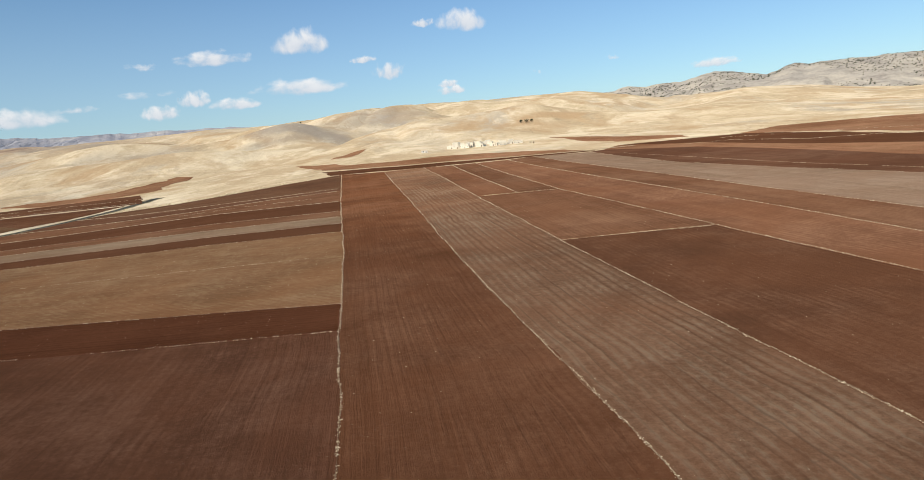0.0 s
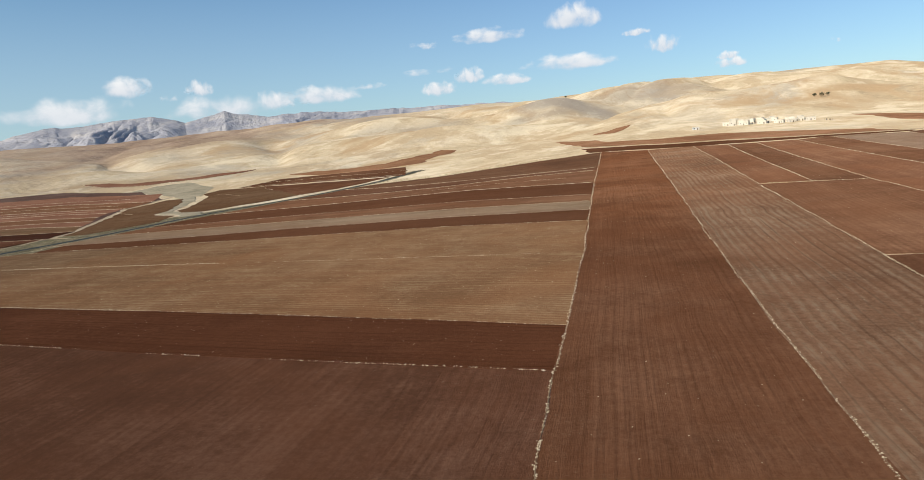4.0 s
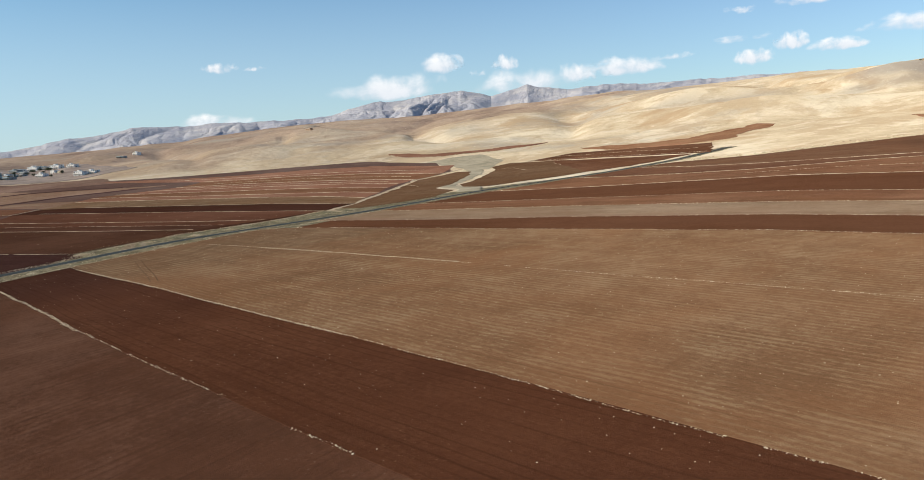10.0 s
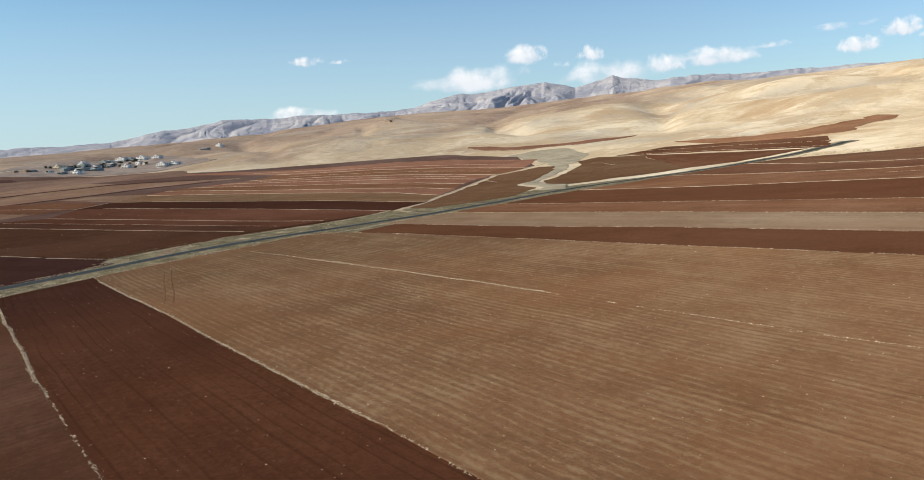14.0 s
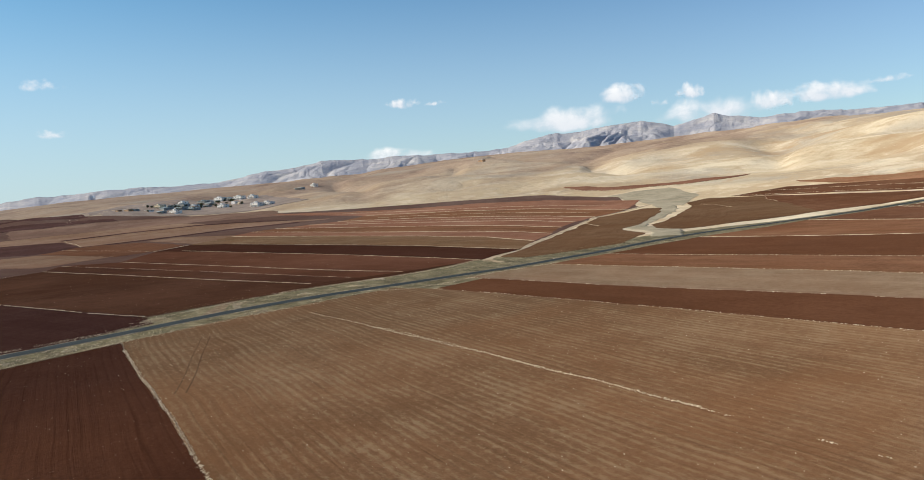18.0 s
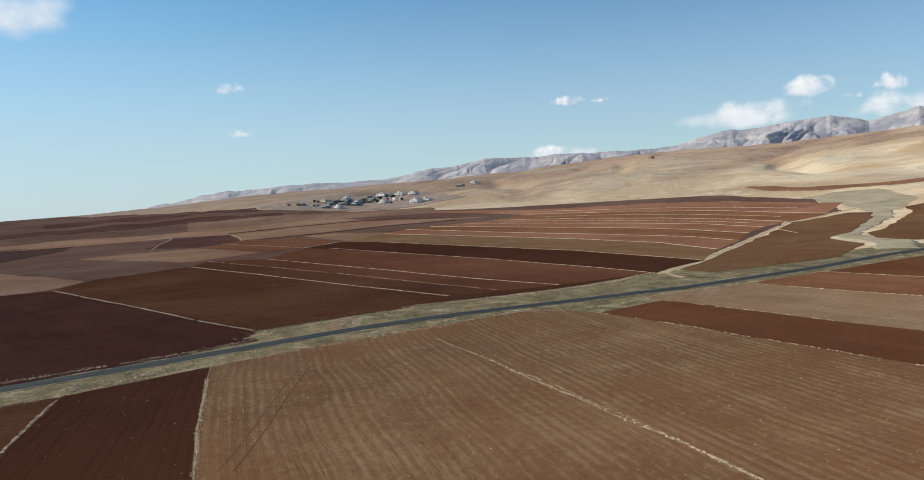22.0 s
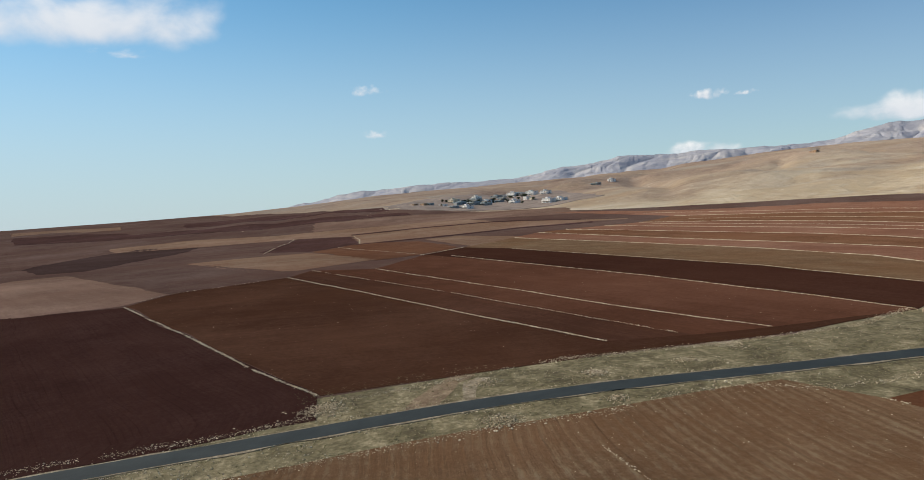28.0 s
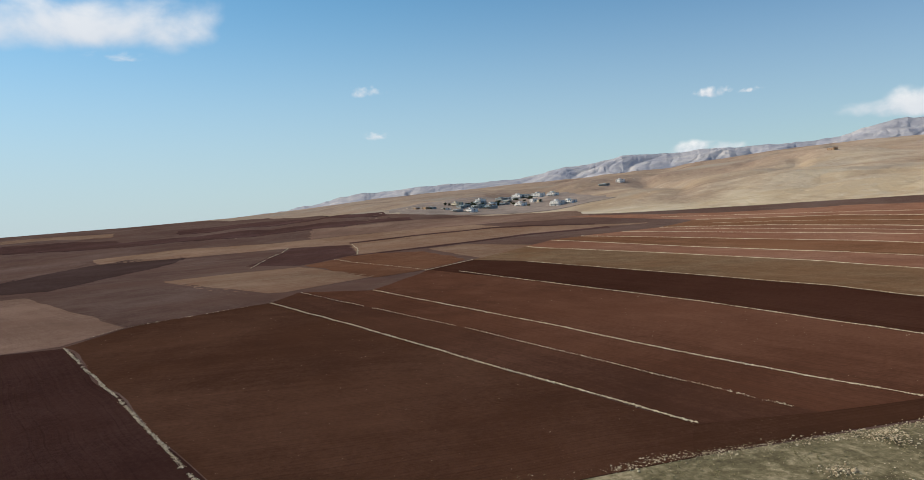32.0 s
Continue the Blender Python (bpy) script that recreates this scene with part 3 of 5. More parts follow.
# ---- fields ----
def along(line, n):
    p = np.asarray(line, float)
    d = np.r_[0, np.cumsum(np.hypot(*np.diff(p, axis=0).T))]
    s = np.linspace(0, d[-1], n)
    return np.c_[np.interp(s, d, p[:, 0]), np.interp(s, d, p[:, 1])], s


def rest(x, y):
    """How far a field lies above the open ground: a little more where it is far."""
    d = np.hypot(x - CENTRE[0], y - CENTRE[1])
    return 0.05 + 0.00025 * np.minimum(d, 400) + 0.0005 * np.maximum(d - 400, 0)


def field(name, a, b, material, label, inset=0.02, across=False, step=7.0, lift=1.0, frayed=0.0):
    """A tilled field between two boundary lines; across: it is worked from line to line."""
    la = np.hypot(*np.diff(np.asarray(a, float), axis=0).T).sum()
    lb = np.hypot(*np.diff(np.asarray(b, float), axis=0).T).sum()
    n = max(4, int(max(la, lb) / step))
    (pa, sa), (pb, sb) = along(a, n), along(b, n)
    wide = np.hypot(*(pb - pa).T)
    m = max(3, int(wide.max() / step / 1.6))
    f = np.linspace(0, 1, m)[None, :]
    k = np.minimum(0.3, inset / np.maximum(wide, 1))[:, None]
    f = k + f * (1 - 2 * k)
    x, y = pa[:, :1] + (pb - pa)[:, :1] * f, pa[:, 1:] + (pb - pa)[:, 1:] * f
    ragged = 0.3 + 0.0022 * np.hypot(x - CENTRE[0], y - CENTRE[1])
    x, y = x + ragged * wave_noise(x, y, 13, 61), y + ragged * wave_noise(x, y, 13, 62)
    if frayed:
        x, y = x + frayed * wave_noise(x, y, 45, 63) + frayed * 0.6 * wave_noise(x, y, 18, 65), y + frayed * wave_noise(x, y, 45, 64) + frayed * 0.6 * wave_noise(x, y, 18, 66)
    z = height(x, y) + rest(x, y) * lift
    u = np.repeat(0.5 * (sa + sb)[:, None], m, 1)
    v = f * np.maximum(wide[:, None], 0.5 * wide.mean())
    if across:
        u, v = v, u
    top = np.stack([x, y, z], -1).reshape(-1, 3)
    uv = np.stack([u, v], -1).reshape(-1, 2)
    faces = sheet_faces(n, m)
    # the edge drops to the baulk
    rim = [*range(m), *[i * m + m - 1 for i in range(1, n)], *[(n - 1) * m + j for j in range(m - 2, -1, -1)], *[i * m for i in range(n - 2, 0, -1)]]
    o, q = len(top), len(rim)
    faces += [(o + i, o + (i + 1) % q, o + q + (i + 1) % q, o + q + i) for i in range(q)]
    ob = mesh_object(name, np.r_[top, top[rim], top[rim] - (0, 0, 0.9)].tolist(), faces, material, np.r_[uv, uv[rim], uv[rim]])
    return tagged(ob, label, "field", kind="structure")


PLOUGHED = "bare dark reddish-brown ploughed field"
RED = "freshly ploughed deep red soil field"
BROWN = "brown tilled field with faint furrows"
TAN = "pale tan stubble field with rows"

L1 = [(-4, -80), (-10, 0), (-19, 81), (-22, 105), (-28, 140), (-42, 235), (-77, 442), (-120, 711)]
L2 = [(34, -80), (27, 0), (19, 76), (12, 117), (3, 165), (-12, 259), (-34, 410), (-75, 682)]
L3 = [(80, -80), (62, 20), (50, 80), (37, 156), (26, 225), (7, 355), (-18, 548), (-38, 678)]
L4 = [(25, 372), (-11, 666)]
L5 = [(135, -80), (104, 80), (90, 145), (74, 220), (46, 365), (10, 663)]
L6 = [(170, -80), (130, 100), (113, 181), (107, 221), (96, 284), (72, 428), (39, 658)]
L7 = [(190, -60), (150, 140), (133, 214), (119, 292), (102, 409), (63, 671)]
L8 = [(260, 0), (215, 180), (180, 289), (153, 375), (132, 456), (112, 655)]
L9 = [(330, 120), (250, 280), (222, 356), (207, 504), (186, 591), (128, 668)]
L10 = [(400, 280), (300, 390), (266, 431), (233, 523), (208, 640), (150, 720)]
L11 = [(460, 400), (345, 470), (312, 520), (312, 605), (296, 690), (280, 730)]
S1 = [(-284, 154), (-200, 148), (-97, 144), (-29, 143)]
S2 = [(-292, 179.5), (-280, 178.5), (-254, 177.4), (-216, 176), (-189, 174.8), (-134, 173), (-93, 170.5), (-32, 166)]
S3 = [(-284, 224), (-237, 228), (-203, 229), (-182, 230), (-119, 230), (-43, 232)]
S4 = [(-301, 259), (-287, 265), (-265, 270), (-246, 272.5), (-210, 278), (-190, 280), (-174, 282), (-105, 290), (-51, 289)]
S5 = [(-301, 284), (-293, 286), (-267, 292), (-248, 294.5), (-214, 302), (-188, 308), (-114, 318), (-57, 317)]
S6 = [(-303, 321), (-295, 323), (-252, 332), (-205, 340), (-123, 348), (-62, 346)]
S7 = [(-308, 354), (-256, 364), (-220, 370), (-134, 381), (-67, 372)]
S8 = [(-320, 423), (-252, 431), (-200, 442), (-154, 449), (-77, 434)]
S9 = [(-322, 510), (-269, 499), (-235, 497), (-194, 499), (-163, 512), (-140, 522), (-93, 524)]
S10 = [(-312, 580), (-263, 555), (-213, 545), (-160, 545), (-97, 549)]
S11 = [(-299, 605), (-244, 618), (-190, 660), (-122, 711)]
ROAD = [(-240, -160), (-268, 20), (-283, 90), (-295, 140), (-301, 164), (-304, 189), (-307, 212), (-308, 237), (-307, 263), (-308, 310), (-317, 360), (-331, 410), (-337, 450), (-331, 507), (-319, 575), (-309, 640), (-305, 720)]


def cut(line, y0, y1):
    """The stretch of a south-north line between two heights on the plan."""
    p = np.asarray(line, float)
    ys = np.r_[y0, p[(p[:, 1] > y0 + 1) & (p[:, 1] < y1 - 1), 1], y1]
    return [(float(np.interp(y, p[:, 1], p[:, 0])), float(y)) for y in ys]


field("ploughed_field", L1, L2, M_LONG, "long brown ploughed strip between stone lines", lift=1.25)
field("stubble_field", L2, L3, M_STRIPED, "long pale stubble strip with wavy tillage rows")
field("ploughed_field", cut(L3, -80, 220), cut(L5, -80, 220), M_BROWN, BROWN)
field("ploughed_field", cut(L3, 221, 370), cut(L5, 221, 366), M_MID, BROWN)
field("ploughed_field", cut(L3, 373, 678), L4, M_NORTH, BROWN)
field("ploughed_field", L4, cut(L5, 367, 663), M_MID, RED)
field("ploughed_field", L5, L6, M_NORTH, BROWN)
field("ploughed_field", L6, L7, M_MID, PLOUGHED)
field("stubble_field", L7, L8, M_BLUSH, TAN)
field("ploughed_field", L8, L9, M_DARK, PLOUGHED)
field("stubble_field", L9, L10, M_SLOPE, "pale brown tilled strip")
field("ploughed_field", L10, L11, M_RED, RED)
field("ploughed_field", [(-262, -80), (-268, 20), (-277, 90), (-284, 157)], [(x + 1.5, y) for x, y in cut(L1, -80, 145)], M_CORNER, "dark brown ploughed field with long furrows", lift=0.5)


def meet(line):
    """The line, carried on just past the long stone line."""
    x, y = line[-1]
    return [*line[:-1], (float(np.interp(y, [p[1] for p in L1], [p[0] for p in L1])) + 0.9, y)]


field("ploughed_field", meet(S1), meet(S2), M_STRIP, "narrow deep red ploughed strip")
field("stubble_field", meet(S2), meet(S4), M_TAN, "wide tan stubble field with fine rows")
field("ploughed_field", meet(S4[1:]), meet(S5[1:]), M_RED, RED)
field("stubble_field", meet(S5), meet(S6), M_ASH, TAN)
field("ploughed_field", meet(S6), meet(S7), M_MID, PLOUGHED)
field("ploughed_field", meet(S7), meet(S8), M_RED, RED)
field("ploughed_field", meet(S8), meet(S9), M_MID, BROWN)
field("ploughed_field", meet(S9), meet(S10), M_DARK, BROWN)
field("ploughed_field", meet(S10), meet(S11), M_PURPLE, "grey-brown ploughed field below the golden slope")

K1 = [(-451, 126), (-384, 159), (-348, 176), (-323, 190)]
KB = [(-447, 97), (-455, 124), (-477, 134), (-504, 174), (-548, 208), (-575, 236), (-616, 266)]
K2 = [(-504, 174), (-447, 200), (-365, 235), (-339, 246)]
K3 = [(-527, 183), (-419, 232), (-337, 263)]
K4 = [(-517, 210), (-419, 250), (-374, 266), (-338, 281)]
K5 = [(-577, 238), (-519, 266), (-437, 298), (-370, 315), (-343, 319)]
K6 = [(-616, 266), (-587, 287), (-500, 325), (-447, 346), (-392, 354), (-366, 356)]
K7 = [(-681, 312), (-662, 318), (-579, 360), (-516, 388), (-456, 401), (-401, 392)]
K8 = [(-723, 340), (-618, 380), (-537, 420), (-482, 438), (-436, 433)]
K9 = [(-740, 367), (-636, 428), (-578, 463), (-532, 475), (-474, 473)]
K10 = [(-751, 402), (-677, 450), (-617, 490), (-564, 512), (-505, 512)]
K11 = [(-760, 435), (-708, 492), (-641, 532), (-578, 550), (-524, 550)]
K12 = [(-790, 480), (-723, 560), (-655, 600), (-546, 608)]
K13 = [(-912, 410), (-856, 470), (-809, 513), (-760, 590), (-700, 650), (-600, 680)]
EDGE = [(-230, -300), (-298, 60), (-312, 140), (-321, 190), (-328, 232), (-330, 280), (-348, 324), (-391, 385), (-464, 472), (-521, 544), (-553, 630)]
FOOT = [(-1500, -2000), (-2350, -1000), (-2400, -600), (-2300, -400), (-2150, -120), (-1893, 25), (-1650, 110), (-1400, 190), (-1250, 240), (-1170, 290), (-1086, 358), (-962, 398), (-900, 441), (-833, 541), (-738, 669), (-640, 690)]
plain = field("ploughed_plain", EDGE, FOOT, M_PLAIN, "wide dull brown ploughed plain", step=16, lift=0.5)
field("ploughed_field", [(-310, 189.8), (-323, 189.7), (-384, 158.8), (-451, 125.8)], [(-298, 140), (-296, 110), (-345, 75), (-447, 50)], M_BLACK, "very dark ploughed field beside the road")
field("ploughed_field", [(-322, 190.3), (-384, 159.3), (-453, 126), (-477, 135), (-504, 173.6)], [(-328, 239), (-339, 245.7), (-365, 234.7), (-447, 199.7), (-503, 174.4)], M_MAROON, "very dark ploughed field beside the road", across=True)
field("ploughed_field", K2, K3, M_DEEP, PLOUGHED)
field("ploughed_field", K3, K4, M_RUSSET, PLOUGHED)
field("ploughed_field", K4, K5, M_RUSSET, RED)
field("ploughed_field", [(-328, 238), (-331, 280), (-343, 318)], [(-352, 246), (-352, 281), (-352, 322)], M_MAROON, "ploughed headland beside the road verge", inset=0.1, lift=0.9)
field("ploughed_field", K5, K6, M_STRIP, "very dark freshly ploughed strip")
field("stubble_field", K6, K7, M_TAN, TAN)
for one, two in ((K7, K8), (K8, K9), (K9, K10), (K10, K11), (K11, K12), (K12, K13)):
    field("ploughed_field", one, two, M_MID if one in (K8, K11) else M_TERRACE, "narrow terraced red-brown ploughed strip", inset=1.2)
field("stubble_field", [(-594, 36), (-598, 59), (-477, 134)], [(-470, 20), (-447, 97), (-455, 124)], M_ROSE, TAN)
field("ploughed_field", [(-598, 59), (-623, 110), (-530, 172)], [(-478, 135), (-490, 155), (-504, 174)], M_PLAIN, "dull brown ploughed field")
field("stubble_field", [(-622, 112), (-640, 145), (-647, 177)], [(-540, 155), (-530, 176), (-567, 214)], M_HAZE_TAN, TAN)
field("ploughed_field", [(-560, 212), (-577, 236), (-616, 262), (-640, 262)], [(-655, 180), (-690, 195), (-725, 213), (-705, 250)], M_DARK, PLOUGHED)
field("ploughed_field", [(-689, 145), (-891, 157)], [(-660, 178), (-725, 209), (-860, 207)], M_HAZE_DARK, PLOUGHED)
field("ploughed_field", [(-631, 33), (-700, 0), (-791, -22), (-903, -16), (-958, 1), (-950, 63)], [(-627, 59), (-686, 67), (-769, 74), (-850, 72), (-936, 66)], M_PLUM, "very dark ploughed field on the plain")
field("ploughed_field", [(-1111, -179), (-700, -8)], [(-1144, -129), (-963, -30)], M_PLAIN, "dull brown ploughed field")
field("stubble_field", [(-1001, -37), (-1030, 35), (-1000, 144), (-1009, 216), (-984, 276), (-954, 332)], [(-926, -9), (-904, 70), (-889, 157), (-862, 212), (-870, 286), (-875, 345)], M_HAZE_TAN, TAN)
field("stubble_field", [(-873, 209), (-889, 274), (-885, 332), (-862, 365), (-827, 409), (-804, 446)], [(-720, 210), (-754, 258), (-779, 300), (-810, 349), (-808, 414), (-800, 443)], M_HAZE_TAN, TAN, lift=1.2)
field("stubble_field", [(-730, 256), (-745, 285)], [(-620, 272), (-685, 324)], M_HAZE_TAN, TAN)
FAR = "dark ploughed strip on the far plain"
field("ploughed_field", [(-1488, -57), (-1509, 34), (-1424, 135), (-1275, 225), (-1252, 262)], [(-1351, -29), (-1327, 57), (-1308, 141), (-1224, 223), (-1197, 265)], M_HAZE_DARK, FAR, step=16, lift=1.2)
field("ploughed_field", [(-1297, -96), (-1270, -13), (-1244, 67), (-1211, 146), (-1178, 222), (-1127, 285)], [(-1171, -54), (-1186, 2), (-1135, 81), (-1132, 150), (-1119, 220), (-1090, 288)], M_HAZE_DARK, FAR, step=16, lift=1.2)
field("ploughed_field", [(-1509, -331), (-1507, -242), (-1354, -119)], [(-1267, -231), (-1214, -128), (-1177, -29)], M_HAZE_DARK, FAR, step=16, lift=1.2)
field("ploughed_field", [(-888, 209), (-904, 274), (-899, 332), (-874, 367), (-835, 412)], [(-874, 208), (-890, 274), (-886, 332), (-863, 365), (-829, 408)], M_HAZE_DARK, FAR, lift=1.15)
field("ploughed_field", [(-719, 209), (-753, 258), (-778, 300), (-809, 349), (-807, 414)], [(-708, 207), (-741, 255), (-766, 298), (-797, 349), (-797, 412)], M_HAZE_DARK, FAR, lift=1.25)
field("ploughed_field", [(-1143, 169), (-1089, 237), (-1093, 286), (-1075, 343), (-1048, 398), (-960, 436)], [(-1012, 169), (-1012, 226), (-987, 276), (-957, 332), (-900, 385), (-880, 425)], M_ROSE, "pale brown field below the village, haze painted into its colour", frayed=3, lift=0.8)
field("stubble_field", [(-1613, -373), (-1618, -280), (-1500, -160)], [(-1714, -415), (-1769, -332), (-1785, -240)], M_HAZE_TAN, "far tan field on the plain", step=25)
field("stubble_field", [(-1700, -900), (-1700, -700), (-1680, -540)], [(-1900, -900), (-1900, -700), (-1800, -520)], M_HAZE_TAN, "far tan field on the plain", step=25)
# between the road, the dirt track and the dry stream
field("ploughed_field", [(-345.8, 329.9), (-387, 384.6), (-459.4, 471.9), (-518, 548), (-526, 588), (-536, 612)], [(-331, 332), (-337, 396), (-369, 441), (-412, 465), (-424, 489), (-445, 525), (-490, 588), (-520, 618)], M_RUT, "brown ploughed field between two tracks", inset=0.5, frayed=1.5)
field("ploughed_field", [(-416, 496), (-448, 558), (-499, 630), (-524, 655), (-530, 690), (-479, 697)], [(-390, 473), (-366, 468), (-362, 500), (-353, 545), (-350, 568)], M_RUT, BROWN, inset=0.5, frayed=1.5)
field("ploughed_field", [(-352, 569), (-479, 697)], [(-332, 600), (-318, 678)], M_BROWN, BROWN)
field("ploughed_field", [(-514, 700), (-420, 705), (-304, 682)], [(-500, 764), (-420, 775), (-346, 776)], M_BROWN, BROWN)
field("ploughed_field", [(-515, 800), (-460, 815), (-405, 835), (-372, 955)], [(-470, 782), (-380, 782), (-345, 800), (-348, 940)], M_SLOPE, "red ploughed patch on the golden slope", frayed=9)
field("ploughed_field", [(-758, 720), (-738, 738), (-700, 742), (-684, 780), (-650, 812), (-638, 848), (-622, 884)], [(-754, 714), (-712, 708), (-669, 731), (-658, 764), (-630, 791), (-618, 819), (-616, 869)], M_TERRACE, "pale red ploughed band on the slope", frayed=3)
# north of the long strips
field("ploughed_field", [(-128, 716), (-65, 690), (-17, 676), (41, 668), (116, 664)], [(-150, 782), (-65, 735), (-17, 722), (41, 694), (116, 676)], M_RED, "red ploughed headland below the golden hills", inset=2, frayed=3)
field("ploughed_field", [(-184, 850), (-148, 792), (-65, 742), (-17, 730), (41, 702), (112, 684)], [(-209, 906), (-158, 880), (-127, 842), (-71, 820), (-25, 828), (100, 735)], M_SLOPE, "pale red ploughed field below the golden hills", inset=2, frayed=5)
field("ploughed_field", [(-168, 968), (-156, 992), (-135, 1003)], [(-170, 948), (-143, 955), (-132, 990)], M_SLOPE, "pale red ploughed patch on the slope", frayed=5)
field("ploughed_field", [(112, 960), (159, 915), (187, 880), (209, 850), (240, 800)], [(118, 930), (140, 840), (164, 790), (194, 775), (240, 764)], M_SLOPE, RED, frayed=5)
field("ploughed_field", [(285, 745), (341, 800), (385, 785), (430, 775), (479, 767), (600, 730)], [(286, 732), (302, 695), (322, 610), (330, 530), (360, 482), (470, 412)], M_SLOPE, "red ploughed slope", frayed=5)


# ---- road ----


def width_of(w):
    return 99 if callable(w) else w


def ribbon(name, line, width, material, lift, label, category, edge=0.0, step=4.0, crown=0.0):
    n = int(np.hypot(*np.diff(np.asarray(line, float), axis=0).T).sum() / step)
    p, s = along(line, n)
    for _ in range(12):
        p[1:-1] = 0.25 * p[:-2] + 0.5 * p[1:-1] + 0.25 * p[2:]
    d = np.gradient(p, axis=0)
    d /= np.hypot(*d.T)[:, None]
    side = np.c_[-d[:, 1], d[:, 0]]
    w = np.asarray(width(s) if callable(width) else np.full(n, width))
    f = np.array([-0.5, -0.497, -0.25, 0, 0.25, 0.497, 0.5]) if width_of(width) < 12 else np.r_[-0.5, np.linspace(-0.497, 0.497, 13), 0.5]
    x = p[:, :1] + side[:, :1] * f * w[:, None]
    y = p[:, 1:] + side[:, 1:] * f * w[:, None]
    if edge:
        x, y = x + edge * wave_noise(x, y, 6, 71), y + edge * wave_noise(x, y, 6, 72)
    lifts = np.where(np.abs(f) > 0.499, -0.6, lift + crown * (1 - (2 * f) ** 2))
    z = height(x, y) + lifts
    uv = np.stack([np.repeat(s[:, None], len(f), 1), f * w[:, None]], -1).reshape(-1, 2)
    ob = mesh_object(name, np.stack([x, y, z], -1).reshape(-1, 3).tolist(), sheet_faces(n, len(f)), material, uv, smooth=width_of(width) > 12)
    return tagged(ob, label, category, kind="structure")


ribbon("road_verge", ROAD, lambda s: np.interp(s, [0, 540, 690], [66, 66, 15]), M_VERGE, 0.03, "dry grassy road verge strewn with stones", "verge", 1.2)
ribbon("road", ROAD, 4.8, M_ASPHALT, 0.15, "narrow worn grey asphalt country road", "road", 0.05, 3.0, 0.06)
ribbon("road_shoulder", ROAD, 5.7, M_GRAVEL, 0.13, "pale gravel shoulder along the road", "shoulder", 0.55, 1.5)
ribbon("field_entrance", [(-326, 214), (-318, 210), (-311, 206), (-306, 204)], 4.0, M_BAULK, 0.042, "bare trodden soil where carts cross the verge", "track", 1.3, 1.0)
ribbon("field_entrance", [(-322, 217), (-315, 214), (-309, 213)], 3.0, M_GRAVEL, 0.045, "pale bare patch on the verge", "bare patch", 1.3, 1.0)
BRANCH = [(-338, 318), (-347, 328), (-388, 382), (-461, 470), (-518, 542), (-550, 630), (-573, 690)]
ribbon("dirt_track", [(-165, 806), (-145, 786), (-65, 739), (-17, 726), (41, 698), (114, 680), (160, 690)], 3.5, M_TRACK, 0.5, "pale dirt track at the foot of the hills", "track", 0.6)
ribbon("dirt_track", BRANCH, 3.0, M_TRACK, 0.11, "pale dirt track between ploughed fields", "track", 0.6)
field("village_ground", [(-1290, 262), (-1180, 282), (-1110, 345), (-1040, 425)], [(-1420, 420), (-1380, 490), (-1290, 530), (-1060, 520)], M_EARTH, "bare trodden earth about the village houses", step=14, frayed=6)
ribbon("dirt_track", [(-346, 326), (-338, 319), (-326, 318)], 2.2, M_TRACK, 0.14, "pale stony end of a dirt track by the road", "track", 0.5, 2.0)
STREAM = [(-545, 650), (-505, 612), (-470, 560), (-425, 488), (-405, 474), (-372, 462), (-345, 430)]
ribbon("stream_bed", STREAM, 16, M_PASTURE, 0.07, "dry grassy stream bed between fields", "stream bed", 2.0)
field("pasture", [(-657, 692), (-651, 726), (-633, 759)], [(-600, 674), (-530, 630), (-517, 640), (-567, 725)], M_PASTURE, "pale grey-green grazed pasture patch", lift=0.5, frayed=3)

# ---- stone lines ----
bm = bmesh.new()
bmesh.ops.create_icosphere(bm, subdivisions=1, radius=1)
ICO_V = np.array([v.co[:] for v in bm.verts])
ICO_F = np.array([[v.index for v in f.verts] for f in bm.faces])
bm.free()
rng = np.random.default_rng(5)


def rocks(name, xyz, size, label, category, material=M_STONE, flat=0.65):
    """Many loose stones as one mesh."""
    n = len(xyz)
    shape = ICO_V[None] * (1 + 0.35 * (rng.random((n, len(ICO_V), 1)) - 0.5)) * (1 + 0.5 * (rng.random((n, 1, 3)) - 0.5))
    shape[..., 2] *= flat
    turn = rng.random(n) * 2 * math.pi
    c, s = np.cos(turn)[:, None], np.sin(turn)[:, None]
    x, y = shape[..., 0] * c - shape[..., 1] * s, shape[..., 0] * s + shape[..., 1] * c
    v = np.stack([x, y, shape[..., 2]], -1) * size[:, None, None] + xyz[:, None, :]
    faces = (ICO_F[None] + (np.arange(n) * len(ICO_V))[:, None, None]).reshape(-1, 3)
    ob = mesh_object(name, v.reshape(-1, 3).tolist(), faces.tolist(), material, smooth=False)
    return tagged(ob, label, category, kind="stuff")


